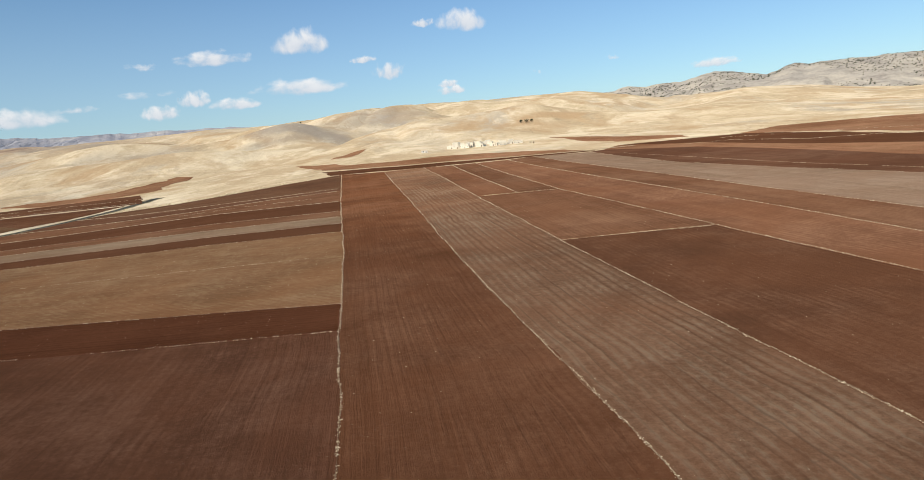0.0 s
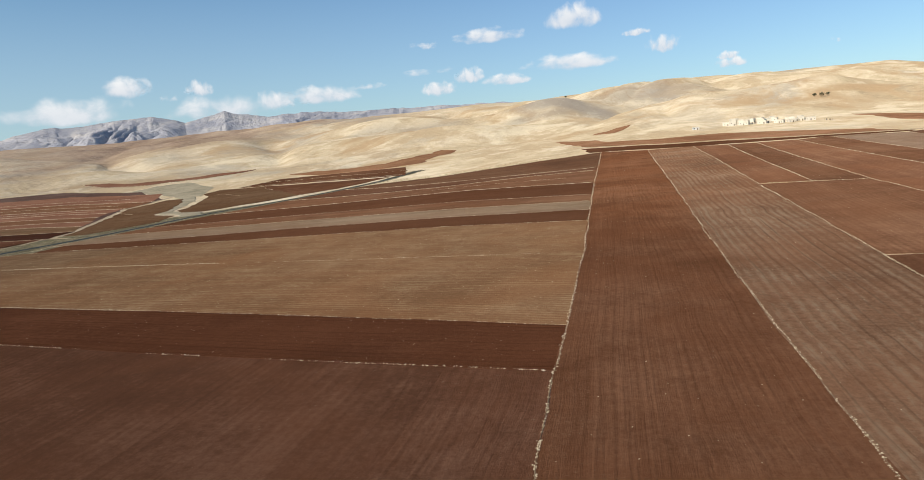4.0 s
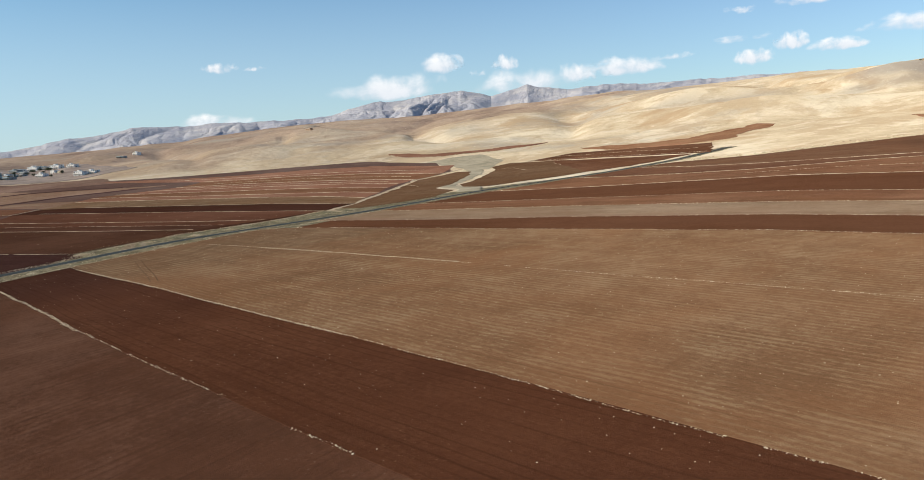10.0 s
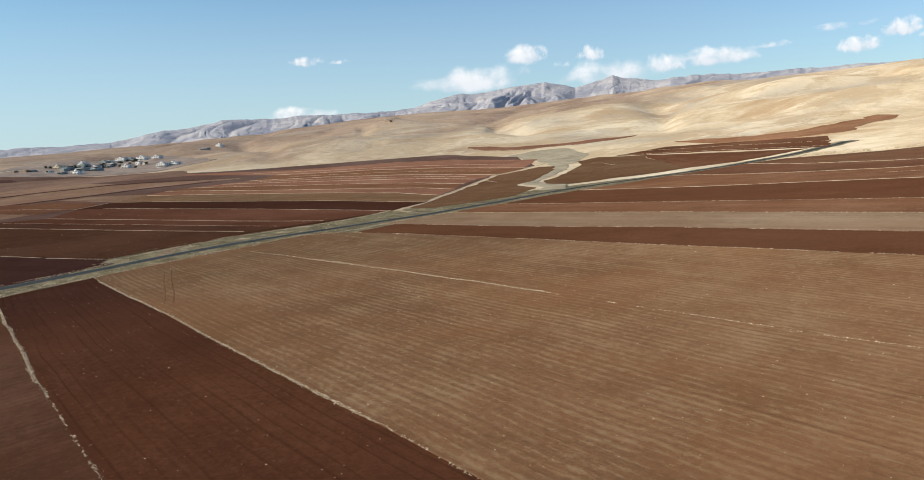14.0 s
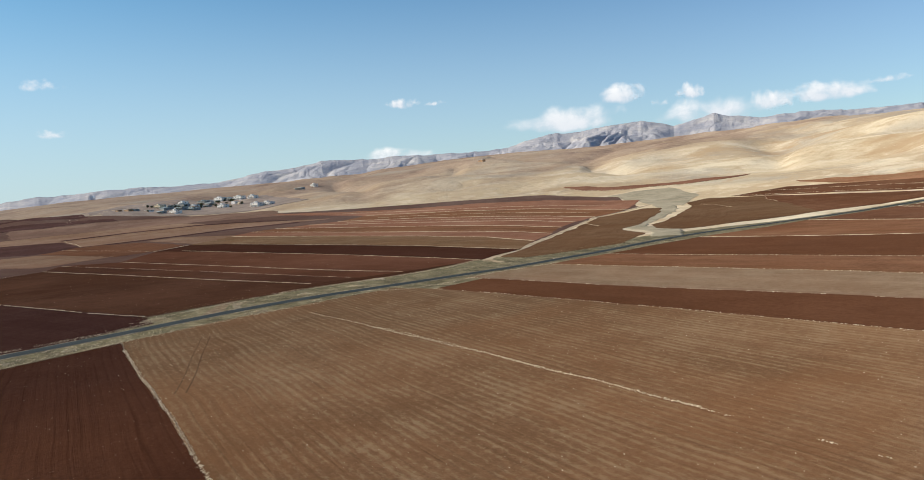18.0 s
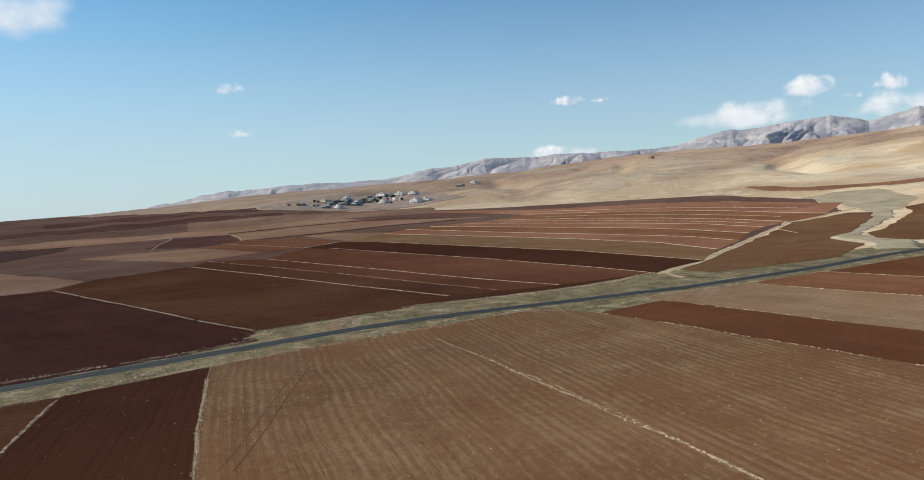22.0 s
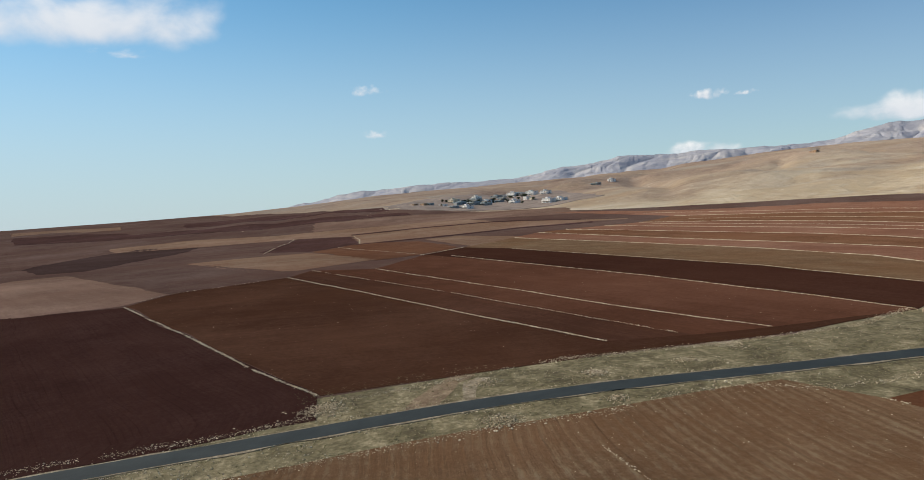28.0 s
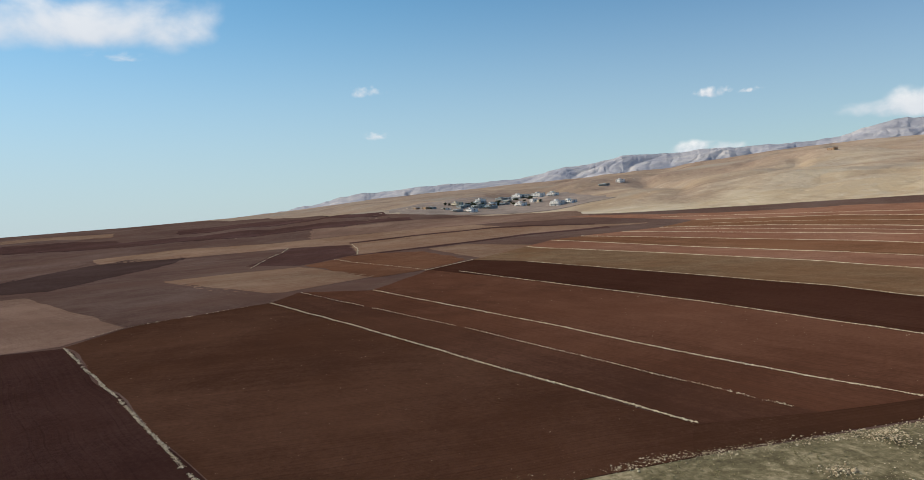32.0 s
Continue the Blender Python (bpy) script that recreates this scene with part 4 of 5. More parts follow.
def stone_line(line, per_metre=2.5, size=0.12, spread=0.25, gap=0.25, label="line of pale field stones between fields", baulk=0.0, turf=None):
    """A field boundary: cleared stones along the baulk, thick and thin."""
    length = np.hypot(*np.diff(np.asarray(line, float), axis=0).T).sum()
    n = int(length * per_metre * 2.3)
    size = size * 0.66
    p, s = along(line, 400)
    at = np.sort(rng.random(n)) * s[-1]
    thick = wave_noise(at, at * 0, 14, int(length)) + 0.6 * wave_noise(at, at * 0, 4, int(length) + 1) + 0.5 * wave_noise(at, at * 0, 1.6, int(length) + 2)
    at = at[thick > -1.3 + gap * 2]
    n = len(at)
    x, y = np.interp(at, s, p[:, 0]), np.interp(at, s, p[:, 1])
    far = 1 + 0.0009 * np.hypot(x - CENTRE[0], y - CENTRE[1])
    x = x + 0.28 * wave_noise(at, at * 0, 11, 9) + rng.normal(0, spread, n) * far
    y = y + 0.28 * wave_noise(at, at * 0, 11, 10) + rng.normal(0, spread, n) * far
    r = size * np.exp(np.minimum(rng.normal(-0.1, 0.55, n), 0.6)) * far
    z = height(x, y) + rest(x, y) + r * 0.1
    if baulk:
        q, s = along(line, max(12, int(length / 2.5)))
        d = np.gradient(q, axis=0)
        d /= np.hypot(*d.T)[:, None]
        wide = baulk * (0.9 + 0.7 * wave_noise(s, s * 0, 5, 15)) * (1 + 0.0009 * np.hypot(q[:, 0] - CENTRE[0], q[:, 1] - CENTRE[1]))
        f = np.array([-0.5, -0.25, 0.25, 0.5])[None, :] * wide[:, None]
        bx = q[:, :1] + 0.28 * wave_noise(s, s * 0, 11, 9)[:, None] - d[:, 1:] * f
        by = q[:, 1:] + 0.28 * wave_noise(s, s * 0, 11, 10)[:, None] + d[:, :1] * f
        bz = height(bx, by) + rest(bx, by) + np.array([-0.05, 0.06, 0.06, -0.05])
        tagged(mesh_object("field_baulk", np.stack([bx, by, bz], -1).reshape(-1, 3).tolist(), sheet_faces(len(q), 4), turf or M_BAULK), "low unploughed strip of dry grass under field stones", "baulk", kind="structure")
    return rocks("stone_line", np.c_[x, y, z], r, label, "stones")


for line, density, size, gap in ((cut(L1, 30, 711), 3.4, 0.105, 0.2), (cut(L2, 30, 682), 3.4, 0.10, 0.2), (cut(L3, 30, 678), 3.6, 0.10, 0.2), (L4, 2.5, 0.15, 0.2),
                                 (cut(L5, 100, 663), 3.5, 0.12, 0.15), (cut(L6, 120, 658), 3.5, 0.13, 0.15), (cut(L7, 160, 671), 2.5, 0.12, 0.3), (cut(L8, 200, 653), 1.5, 0.12, 0.5),
                                 ([(-190, 476), (-148, 485), (-128, 482), (-100, 479)], 2.0, 0.16, 0.45), ([(193, 640), (234, 640), (262, 560), (300, 542), (326, 517)], 2.2, 0.2, 0.2), ([(240, 690), (330, 640), (420, 540)], 1.8, 0.2, 0.3), ([(-754, 716), (-712, 708), (-669, 731), (-658, 764), (-630, 791), (-617, 822)], 2.4, 0.2, 0.1), ([(32, 220), (72, 219)], 3.0, 0.12, 0.2), ([(8, 372), (46, 366)], 3.0, 0.15, 0.2), ([(225, 180), (170, 380), (130, 600)], 1.6, 0.14, 0.35),
                                 (S1, 1.8, 0.12, 0.55), (S2, 2.6, 0.10, 0.42), (S3, 2.6, 0.11, 0.42), (S4, 2.4, 0.12, 0.4), (S5, 2.2, 0.13, 0.4), (S6, 2.6, 0.14, 0.25), (S7, 2.8, 0.14, 0.2),
                                 (S8, 3.2, 0.17, 0.05), (S9, 3.2, 0.18, 0.05), (S10, 2.6, 0.18, 0.1), (S11, 2.0, 0.2, 0.2)):
    stone_line(line, density, size, 0.11, gap, baulk=1.3 if line in (S8, S9, S10) else 0.15 if gap < 0.3 else 0.0, turf=M_STONE if line in (S8, S9, S10) else None)
for line, density, size, gap in ((K1, 9.0, 0.11, 0.2), (K2, 8.0, 0.12, 0.14), (K3, 4.0, 0.10, 0.25), (K4, 8.0, 0.12, 0.14),
                                 ([(-562, 250), *K5[1:]], 6.0, 0.12, 0.1), (KB[5:], 4.0, 0.14, 0.1), (K6[1:], 4.5, 0.13, 0.12), (K7, 2.2, 0.16, 0.25), (K8, 2.5, 0.17, 0.2), (K9, 2.5, 0.17, 0.15), (K10, 2.5, 0.18, 0.15), (K11, 2.2, 0.2, 0.15), (K12, 2.2, 0.2, 0.15),
                                 (KB[1:4], 1.2, 0.12, 0.4), ([(-504, 642), (-482, 640), (-441, 611)], 1.2, 0.16, 0.4), ([(-512, 705), (-420, 712), (-310, 690)], 2.0, 0.2, 0.15), ([(-508, 735), (-420, 745), (-325, 730)], 2.0, 0.2, 0.15), ([(-450, 484), (-485, 503)], 2.5, 0.16, 0.1), ([(-872, 209), (-795, 212), (-722, 210)], 2.0, 0.16, 0.1), ([(-891, 155), (-780, 150), (-669, 149)], 1.6, 0.16, 0.3), ([(-690, 195), (-655, 205), (-577, 238)], 1.5, 0.14, 0.3)):
    far_line = line in (K7, K8, K9, K10, K11, K12)
    stone_line(line, density, size, 0.13, gap, baulk=1.4 if far_line else 0.15 if gap < 0.15 else 0.0, turf=M_STONE)


for one, two in ((K10, K11), (K11, K12), (K12, K13)):
    middle = [((ax + bx) / 2, (ay + by) / 2) for (ax, ay), (bx, by) in zip(along(one, 12)[0].tolist(), along(two, 12)[0].tolist())]
    stone_line(middle[1:-1], 2.0, 0.17, 0.2, 0.25, baulk=0.8, turf=M_STONE)


def strewn(line, count, width, size, label, shift=0.0, category="stones"):
    """Loose stones strewn over a band along a line."""
    p, s = along(line, 300)
    at = rng.random(count) * s[-1]
    d = np.gradient(p, axis=0)
    d /= np.hypot(*d.T)[:, None]
    off = shift + rng.uniform(-0.5, 0.5, count) * width
    x = np.interp(at, s, p[:, 0]) - np.interp(at, s, d[:, 1]) * off
    y = np.interp(at, s, p[:, 1]) + np.interp(at, s, d[:, 0]) * off
    keep = wave_noise(x, y, 9, 33) + rng.normal(0, 0.35, count) > -0.05
    x, y = x[keep], y[keep]
    r = size * np.exp(rng.normal(0, 0.5, len(x)))
    return rocks("loose_stones", np.c_[x, y, height(x, y) + 0.06 + r * 0.1], r, label, category)


def wheel_track(line, label):
    """A pair of shallow wheel ruts pressed into a field."""
    p, s = along(line, 60)
    d = np.gradient(p, axis=0)
    d /= np.hypot(*d.T)[:, None]
    for off in (-0.95, 0.95):
        f = np.array([-0.16, -0.08, 0.08, 0.16])
        x = p[:, :1] - d[:, 1:] * (off + f) + 0.25 * wave_noise(s, s * 0, 5, 3)[:, None]
        y = p[:, 1:] + d[:, :1] * (off + f)
        z = height(x, y) + rest(x, y) + np.array([0.004, 0.02, 0.02, 0.004])
        tagged(mesh_object("wheel_rut", np.stack([x, y, z], -1).reshape(-1, 3).tolist(), sheet_faces(60, 4), M_PRESSED, np.stack([x, y], -1).reshape(-1, 2)), label, "wheel rut", kind="structure")


wheel_track([(-277, 196), (-256, 189), (-239, 184), (-228, 180)], "dark wheel rut across the stubble")
wheel_track([(-252, 152), (-240, 128), (-220, 100), (-212, 60)], "dark wheel rut across the ploughed field")
NEAR_ROAD = [(-289, 110), (-295, 140), (-301, 164), (-304, 189), (-307, 212), (-308, 237), (-307, 263), (-308, 310), (-317, 360), (-331, 410)]
VERGE_FAR = [(-299, 130), (-305.5, 158), (-308, 177), (-311, 188), (-318, 193), (-320, 205), (-322, 213), (-325, 222), (-328, 234), (-328, 244), (-328, 265), (-330, 282), (-332, 296), (-344, 318)]
VERGE_NEAR = [(-278, 130), (-283, 150), (-286, 158), (-290, 166), (-291, 180), (-294, 200), (-296, 217), (-295.5, 230), (-300, 240), (-301, 253), (-295, 262), (-295, 275), (-301, 290), (-304, 330)]
for edge, amount in ((VERGE_FAR, 1.0), (VERGE_NEAR, 0.55)):
    stone_line(edge, 11.0 * amount, 0.068, 0.55, 0.15, "ragged border of cleared stones along the verge")
    stone_line(edge, 2.0 * amount, 0.12, 0.8, 0.35, "larger cleared stones along the verge")
strewn(NEAR_ROAD[3:], 8000, 20, 0.04, "small stones scattered over the dry verge", 12)
strewn(NEAR_ROAD[:4], 2600, 10, 0.06, "pale stones scattered over the dry verge", -8)
strewn(NEAR_ROAD, 3600, 9, 0.05, "small stones scattered over the dry verge", -7)
stone_line([(-204, 229), (-191, 229), (-180, 230), (-162, 230)], 7.0, 0.12, 0.15, 0.05)
stone_line([(-252, 226), (-224, 228), (-204, 229)], 4.0, 0.12, 0.15, 0.2)
stone_line(S2[1:6], 5.0, 0.11, 0.16, 0.1, baulk=0.2)
stone_line([(-279, 153.4), (-240, 150.8), (-190, 147.5)], 6.0, 0.11, 0.16, 0.1, baulk=0.25)
strewn([(-170, 700), (-200, 668), (-246, 630), (-296, 622)], 900, 26, 0.35, "pale boulders along the foot of the slope")
strewn(NEAR_ROAD, 1800, 1.2, 0.05, "gravel along the road edge", 3.6)
strewn(NEAR_ROAD, 1800, 1.2, 0.05, "gravel along the road edge", -3.6)
for a, b, count, size in ((L1, L2, 500, 0.06), (L2, L3, 500, 0.06), (L3, L5, 500, 0.06), (S1, S2, 320, 0.05), (S2, S4, 2600, 0.05), (K1, K2, 250, 0.04), (K4, K5, 200, 0.045)):
    (pa, _), (pb, _) = along(a, 200), along(b, 200)
    i, f = rng.integers(0, 200, count), rng.random(count)[:, None]
    q = pa[i] + (pb[i] - pa[i]) * f
    r = size * np.exp(np.minimum(rng.normal(-0.05, 0.45, count), 0.6))
    rocks("loose_stones", np.c_[q, height(q[:, 0], q[:, 1]) + rest(q[:, 0], q[:, 1]) + r * 0.1], r, "small pale stones scattered over a field", "stones")
def tufts(line, count, width, shift):
    """Dry grass tufts: a few leaning blades each."""
    p, s = along(line, 300)
    at = rng.random(count) * s[-1]
    d = np.gradient(p, axis=0)
    d /= np.hypot(*d.T)[:, None]
    off = shift + rng.uniform(-0.5, 0.5, count) * width
    x = np.interp(at, s, p[:, 0]) - np.interp(at, s, d[:, 1]) * off
    y = np.interp(at, s, p[:, 1]) + np.interp(at, s, d[:, 0]) * off
    keep = (wave_noise(x, y, 7, 44) + rng.normal(0, 0.4, count) > 0) & (np.abs(off) > 3.4)
    x, y = x[keep], y[keep]
    n = len(x)
    blades = 7
    turn = rng.random((n, blades)) * 2 * math.pi
    reach, tall = rng.uniform(0.1, 0.34, (n, blades)), rng.uniform(0.04, 0.15, (n, blades))
    z = np.repeat((height(x, y) + 0.05)[:, None], blades, 1)
    x, y = np.repeat(x[:, None], blades, 1), np.repeat(y[:, None], blades, 1)
    c, q = np.cos(turn), np.sin(turn)
    v = np.stack([np.stack([x - q * 0.05, y + c * 0.05, z], -1), np.stack([x + q * 0.05, y - c * 0.05, z], -1), np.stack([x + c * reach, y + q * reach, z + tall], -1)], 2)
    return tagged(mesh_object("grass_tufts", v.reshape(-1, 3).tolist(), np.arange(n * blades * 3).reshape(-1, 3).tolist(), M_TUFT, smooth=False), "dry olive grass tufts on the verge", "grass", kind="stuff")


tufts(NEAR_ROAD[3:], 8000, 20, 12)
tufts(NEAR_ROAD, 4000, 10, -7)
for x, y, wide, count in ((-316, 235, 2.6, 420), (-314, 191, 4.4, 700), (-297.5, 215, 4.2, 420), (-301, 233, 2.2, 160), (-326, 264, 4.0, 380), (-292, 168, 2.5, 160), (-288, 155, 2.6, 160), (-318, 217, 3.0, 200), (-318, 252, 2.5, 140)):
    q = rng.normal(0, wide * 0.42, (count, 2))
    up = np.maximum(0, 1 - np.hypot(*q.T) / wide) * 0.6
    r = 0.082 * np.exp(rng.normal(0, 0.4, count))
    rocks("stone_heap", np.c_[q[:, 0] + x, q[:, 1] + y, height(q[:, 0] + x, q[:, 1] + y) + 0.06 + up * rng.random(count)], r, "low heap of pale rubble stones on the verge", "stone heap")

# ---- clouds ----


def cloud_material(name, seed, density):
    m = bpy.data.materials.new(name)
    m.use_nodes = True
    t = m.node_tree
    t.nodes.clear()
    uv = t.nodes.new("ShaderNodeUVMap").outputs[0]
    rnd = t.nodes.new("ShaderNodeObjectInfo").outputs["Random"]
    mp = nd(t, "Mapping", Scale=(2.8, 1.15, 1.0))
    t.links.new(uv, mp.inputs[0])
    join = nd(t, "CombineXYZ")
    t.links.new(math_node(t, "MULTIPLY", rnd, 40.0 + seed), join.inputs[2])
    shift = t.nodes.new("ShaderNodeVectorMath")
    shift.operation = "ADD"
    t.links.new(mp.outputs[0], shift.inputs[0])
    t.links.new(join.outputs[0], shift.inputs[1])
    puff = noise_of(t, shift.outputs[0], 1.9, 5, 0.5, 0.2)
    sep = nd(t, "SeparateXYZ")
    t.links.new(uv, sep.inputs[0])
    x = math_node(t, "MULTIPLY", math_node(t, "SUBTRACT", sep.outputs[0], 0.5), 2.0)
    rise = math_node(t, "SUBTRACT", sep.outputs[1], 0.34)
    y = math_node(t, "MAXIMUM", math_node(t, "MULTIPLY", rise, 1.8), math_node(t, "MULTIPLY", rise, -3.6))
    r2 = math_node(t, "ADD", math_node(t, "MULTIPLY", x, x), math_node(t, "MULTIPLY", y, y))
    f = math_node(t, "SUBTRACT", math_node(t, "ADD", math_node(t, "MULTIPLY", puff, 1.5), 0.05 + density), r2)
    alpha = nd(t, "MapRange")
    alpha.interpolation_type = "SMOOTHSTEP"
    alpha.inputs[1].default_value, alpha.inputs[2].default_value = 0.40, 1.02
    alpha.inputs[4].default_value = 0.9
    t.links.new(f, alpha.inputs[0])
    shade = ramp(t, math_node(t, "ADD", math_node(t, "MULTIPLY", sep.outputs[1], 0.7), math_node(t, "MULTIPLY", puff, 0.5)), [(0.35, (0.66, 0.70, 0.77)), (0.75, (0.93, 0.93, 0.93))])
    glow = nd(t, "Emission", Strength=0.95)
    t.links.new(shade, glow.inputs[0])
    clear = t.nodes.new("ShaderNodeBsdfTransparent").outputs[0]
    mix = t.nodes.new("ShaderNodeMixShader")
    t.links.new(alpha.outputs[0], mix.inputs[0])
    t.links.new(clear, mix.inputs[1])
    t.links.new(glow.outputs[0], mix.inputs[2])
    out = t.nodes.new("ShaderNodeOutputMaterial")
    t.links.new(mix.outputs[0], out.inputs[0])
    return m


M_CLOUD, M_BANK, M_WISP = cloud_material("cloud_vapour", 3, 0.18), cloud_material("cloud_bank_vapour", 3, 0.08), cloud_material("thin_cloud_vapour", 11, -0.22)
# bearing, height, width and depth of the small fair-weather clouds
NORTH_CLOUDS = ((10.2, 769, 320, 150), (-2.4, 806, 280, 130), (16.9, 694, 380, 85), (3.6, 533, 190, 105), (10.9, 479, 470, 100), (15.7, 405, 270, 70), (18.7, 454, 180, 90),
                (21.1, 392, 190, 90), (0.7, 807, 130, 55), (-1.0, 366, 170, 60), (-0.9, 405, 120, 45), (30.4, 415, 400, 110), (5.6, 610, 150, 45), (-20.9, 345, 250, 55))
WEST_CLOUDS = ((44.6, 531, 330, 120), (48.7, 418, 650, 170), (37.5, 395, 660, 190), (33.8, 405, 260, 120), (39.4, 503, 160, 90), (61.2, 588, 190, 75), (105.2, 1290, 1500, 420), (62.3, 268, 420, 90))
WISPS = ((21.9, 503, 400, 65), (21.9, 666, 230, 60), (26.9, 445, 270, 65), (-13.6, 456, 130, 45), (-8.0, 420, 120, 40), (86.1, 512, 300, 80), (103.5, 1038, 560, 90), (58.9, 572, 200, 45), (86.5, 790, 300, 110), (41.6, 450, 200, 60))
for clouds, material, label in ((NORTH_CLOUDS, M_CLOUD, "small white fair-weather cloud"), (WEST_CLOUDS, M_BANK, "white cloud above the mountains"), (WISPS, M_WISP, "thin white wisp of cloud")):
    for th, up, w, d in clouds:
        a = radians(th)
        away, side = np.array((-math.sin(a), math.cos(a))), np.array((-math.cos(a), -math.sin(a)))
        verts, uvs = [], []
        for j in range(5):
            for i in range(9):
                p = np.array(CENTRE) + away * (4730 - 8 * abs(i - 4)) - side * w * 0.78 * (i / 4 - 1)
                verts.append((p[0], p[1], up + d * 0.95 * (j / 2 - 1)))
                uvs.append((i / 8, j / 4))
        tagged(mesh_object("cloud", verts, sheet_faces(5, 9), material, uvs), label, "cloud", kind="structure")


# ---- houses ----
def plaster(name, base, rough=0.85):
    return patchy(name, [(0.3, scaled(base, 0.82)), (0.55, base), (0.8, scaled(base, 1.08))], 0.3, 2.5, 0.02, rough=rough, fine_amount=0.5)


M_WHITE, M_CREAM = plaster("white_plaster", (0.76, 0.73, 0.68)), plaster("cream_stone_wall", (0.66, 0.56, 0.40))
M_PALE = plaster("whitewashed_stone_wall", (0.80, 0.74, 0.62))
M_GREY, M_OCHRE = plaster("grey_concrete", (0.27, 0.28, 0.27)), plaster("ochre_plaster", (0.38, 0.25, 0.15))
M_ROOF, M_GLASS = plaster("grey_flat_roof", (0.46, 0.47, 0.47)), plaster("dark_window", (0.045, 0.05, 0.06), 0.25)
M_TIN, M_WOOD = plaster("sheet_metal_roof", (0.42, 0.50, 0.52), 0.5), plaster("brown_door", (0.13, 0.08, 0.05))


def box(bm, x0, y0, z0, x1, y1, z1):
    v = [bm.verts.new(p) for p in ((x0, y0, z0), (x1, y0, z0), (x1, y1, z0), (x0, y1, z0), (x0, y0, z1), (x1, y0, z1), (x1, y1, z1), (x0, y1, z1))]
    for f in ((3, 2, 1, 0), (4, 5, 6, 7), (0, 1, 5, 4), (1, 2, 6, 5), (2, 3, 7, 6), (3, 0, 4, 7)):
        bm.faces.new([v[i] for i in f])


def part(name, bm, material, parent, label=""):
    me = bpy.data.meshes.new(name)
    bm.to_mesh(me)
    bm.free()
    me.materials.append(material)
    ob = new(name, me)
    ob.parent = parent
    return tagged(ob, label)


def box_part(name, size, material, parent, label=""):
    bm = bmesh.new()
    box(bm, *size)
    return part(name, bm, material, parent, label)


def house(x, y, w, d, h, turn, wall, roof, label, group, storeys=2, shed=False, pane_size=1.0):
    """A small flat-roofed village house: walls, parapet roof, windows with sills, a door."""
    h = h * 0.86 if storeys > 1 else h
    root = new("house")
    root.matrix_world = pose(x, y, float(height(x, y)) - 0.4, 0, 0, turn)
    tagged(root, label, "house", group)
    box_part("wall", (-w / 2, -d / 2, -1.5, w / 2, d / 2, h), wall, root)
    slab = box_part("roof", (-w / 2 - 0.35, -d / 2 - 0.35, h, w / 2 + 0.35, d / 2 + 0.35, h + 0.3), roof, root, "flat concrete roof")
    if shed:
        box_part("awning", (-w / 2 - 2.5, -d / 2 - 3.0, h - 0.7, w / 2 - 1, -d / 2 - 0.36, h - 0.5), M_TIN, root, "sheet metal awning")
    elif storeys > 1:
        box_part("stair_head", (-w / 4, -d / 4, h + 0.3, 0, d / 4, h + 1.8), wall, root)
    tall = h / storeys
    if storeys > 1:
        deck = box_part("balcony", (-w / 2, -d / 2 - 1.6, tall - 0.25, w / 2, -d / 2 - 0.002, tall), wall, root, "balcony along the front")
        box_part("parapet", (-w / 2, -d / 2 - 1.6, tall + 0.002, w / 2, -d / 2 - 1.45, tall + 0.8), wall, deck)
        for px in (-w / 2 + 0.2, 0, w / 2 - 0.2):
            box_part("post", (px - 0.15, -d / 2 - 1.55, 0, px + 0.15, -d / 2 - 1.25, tall - 0.252), wall, root)
    for level in range(storeys):
        n = max(2, int(w / 3.2))
        for i in range(n):
            cx = -w / 2 + (i + 0.5) * w / n
            z = level * tall + tall * 0.36
            if level == 0 and i == n // 2:
                box_part("door", (cx - 0.5, -d / 2 - 0.06, 0.0, cx + 0.5, -d / 2 + 0.05, 2.1), M_WOOD, root)
                continue
            pane = box_part("window", (cx - 0.55 * pane_size, -d / 2 - 0.04, z, cx + 0.55 * pane_size, -d / 2 + 0.05, z + 1.25 * pane_size), M_GLASS, root)
            box_part("sill", (cx - 0.65, -d / 2 - 0.14, z - 0.12, cx + 0.65, -d / 2 - 0.002, z - 0.003), roof, pane)
        for s in (-1, 1):
            x0 = s * w / 2
            box_part("window", (x0 - 0.05, -0.5, level * tall + tall * 0.36, x0 + 0.05, 0.6, level * tall + tall * 0.36 + 1.25), M_GLASS, root)
    return root


VILLAGE = "houses of the village on the plain"
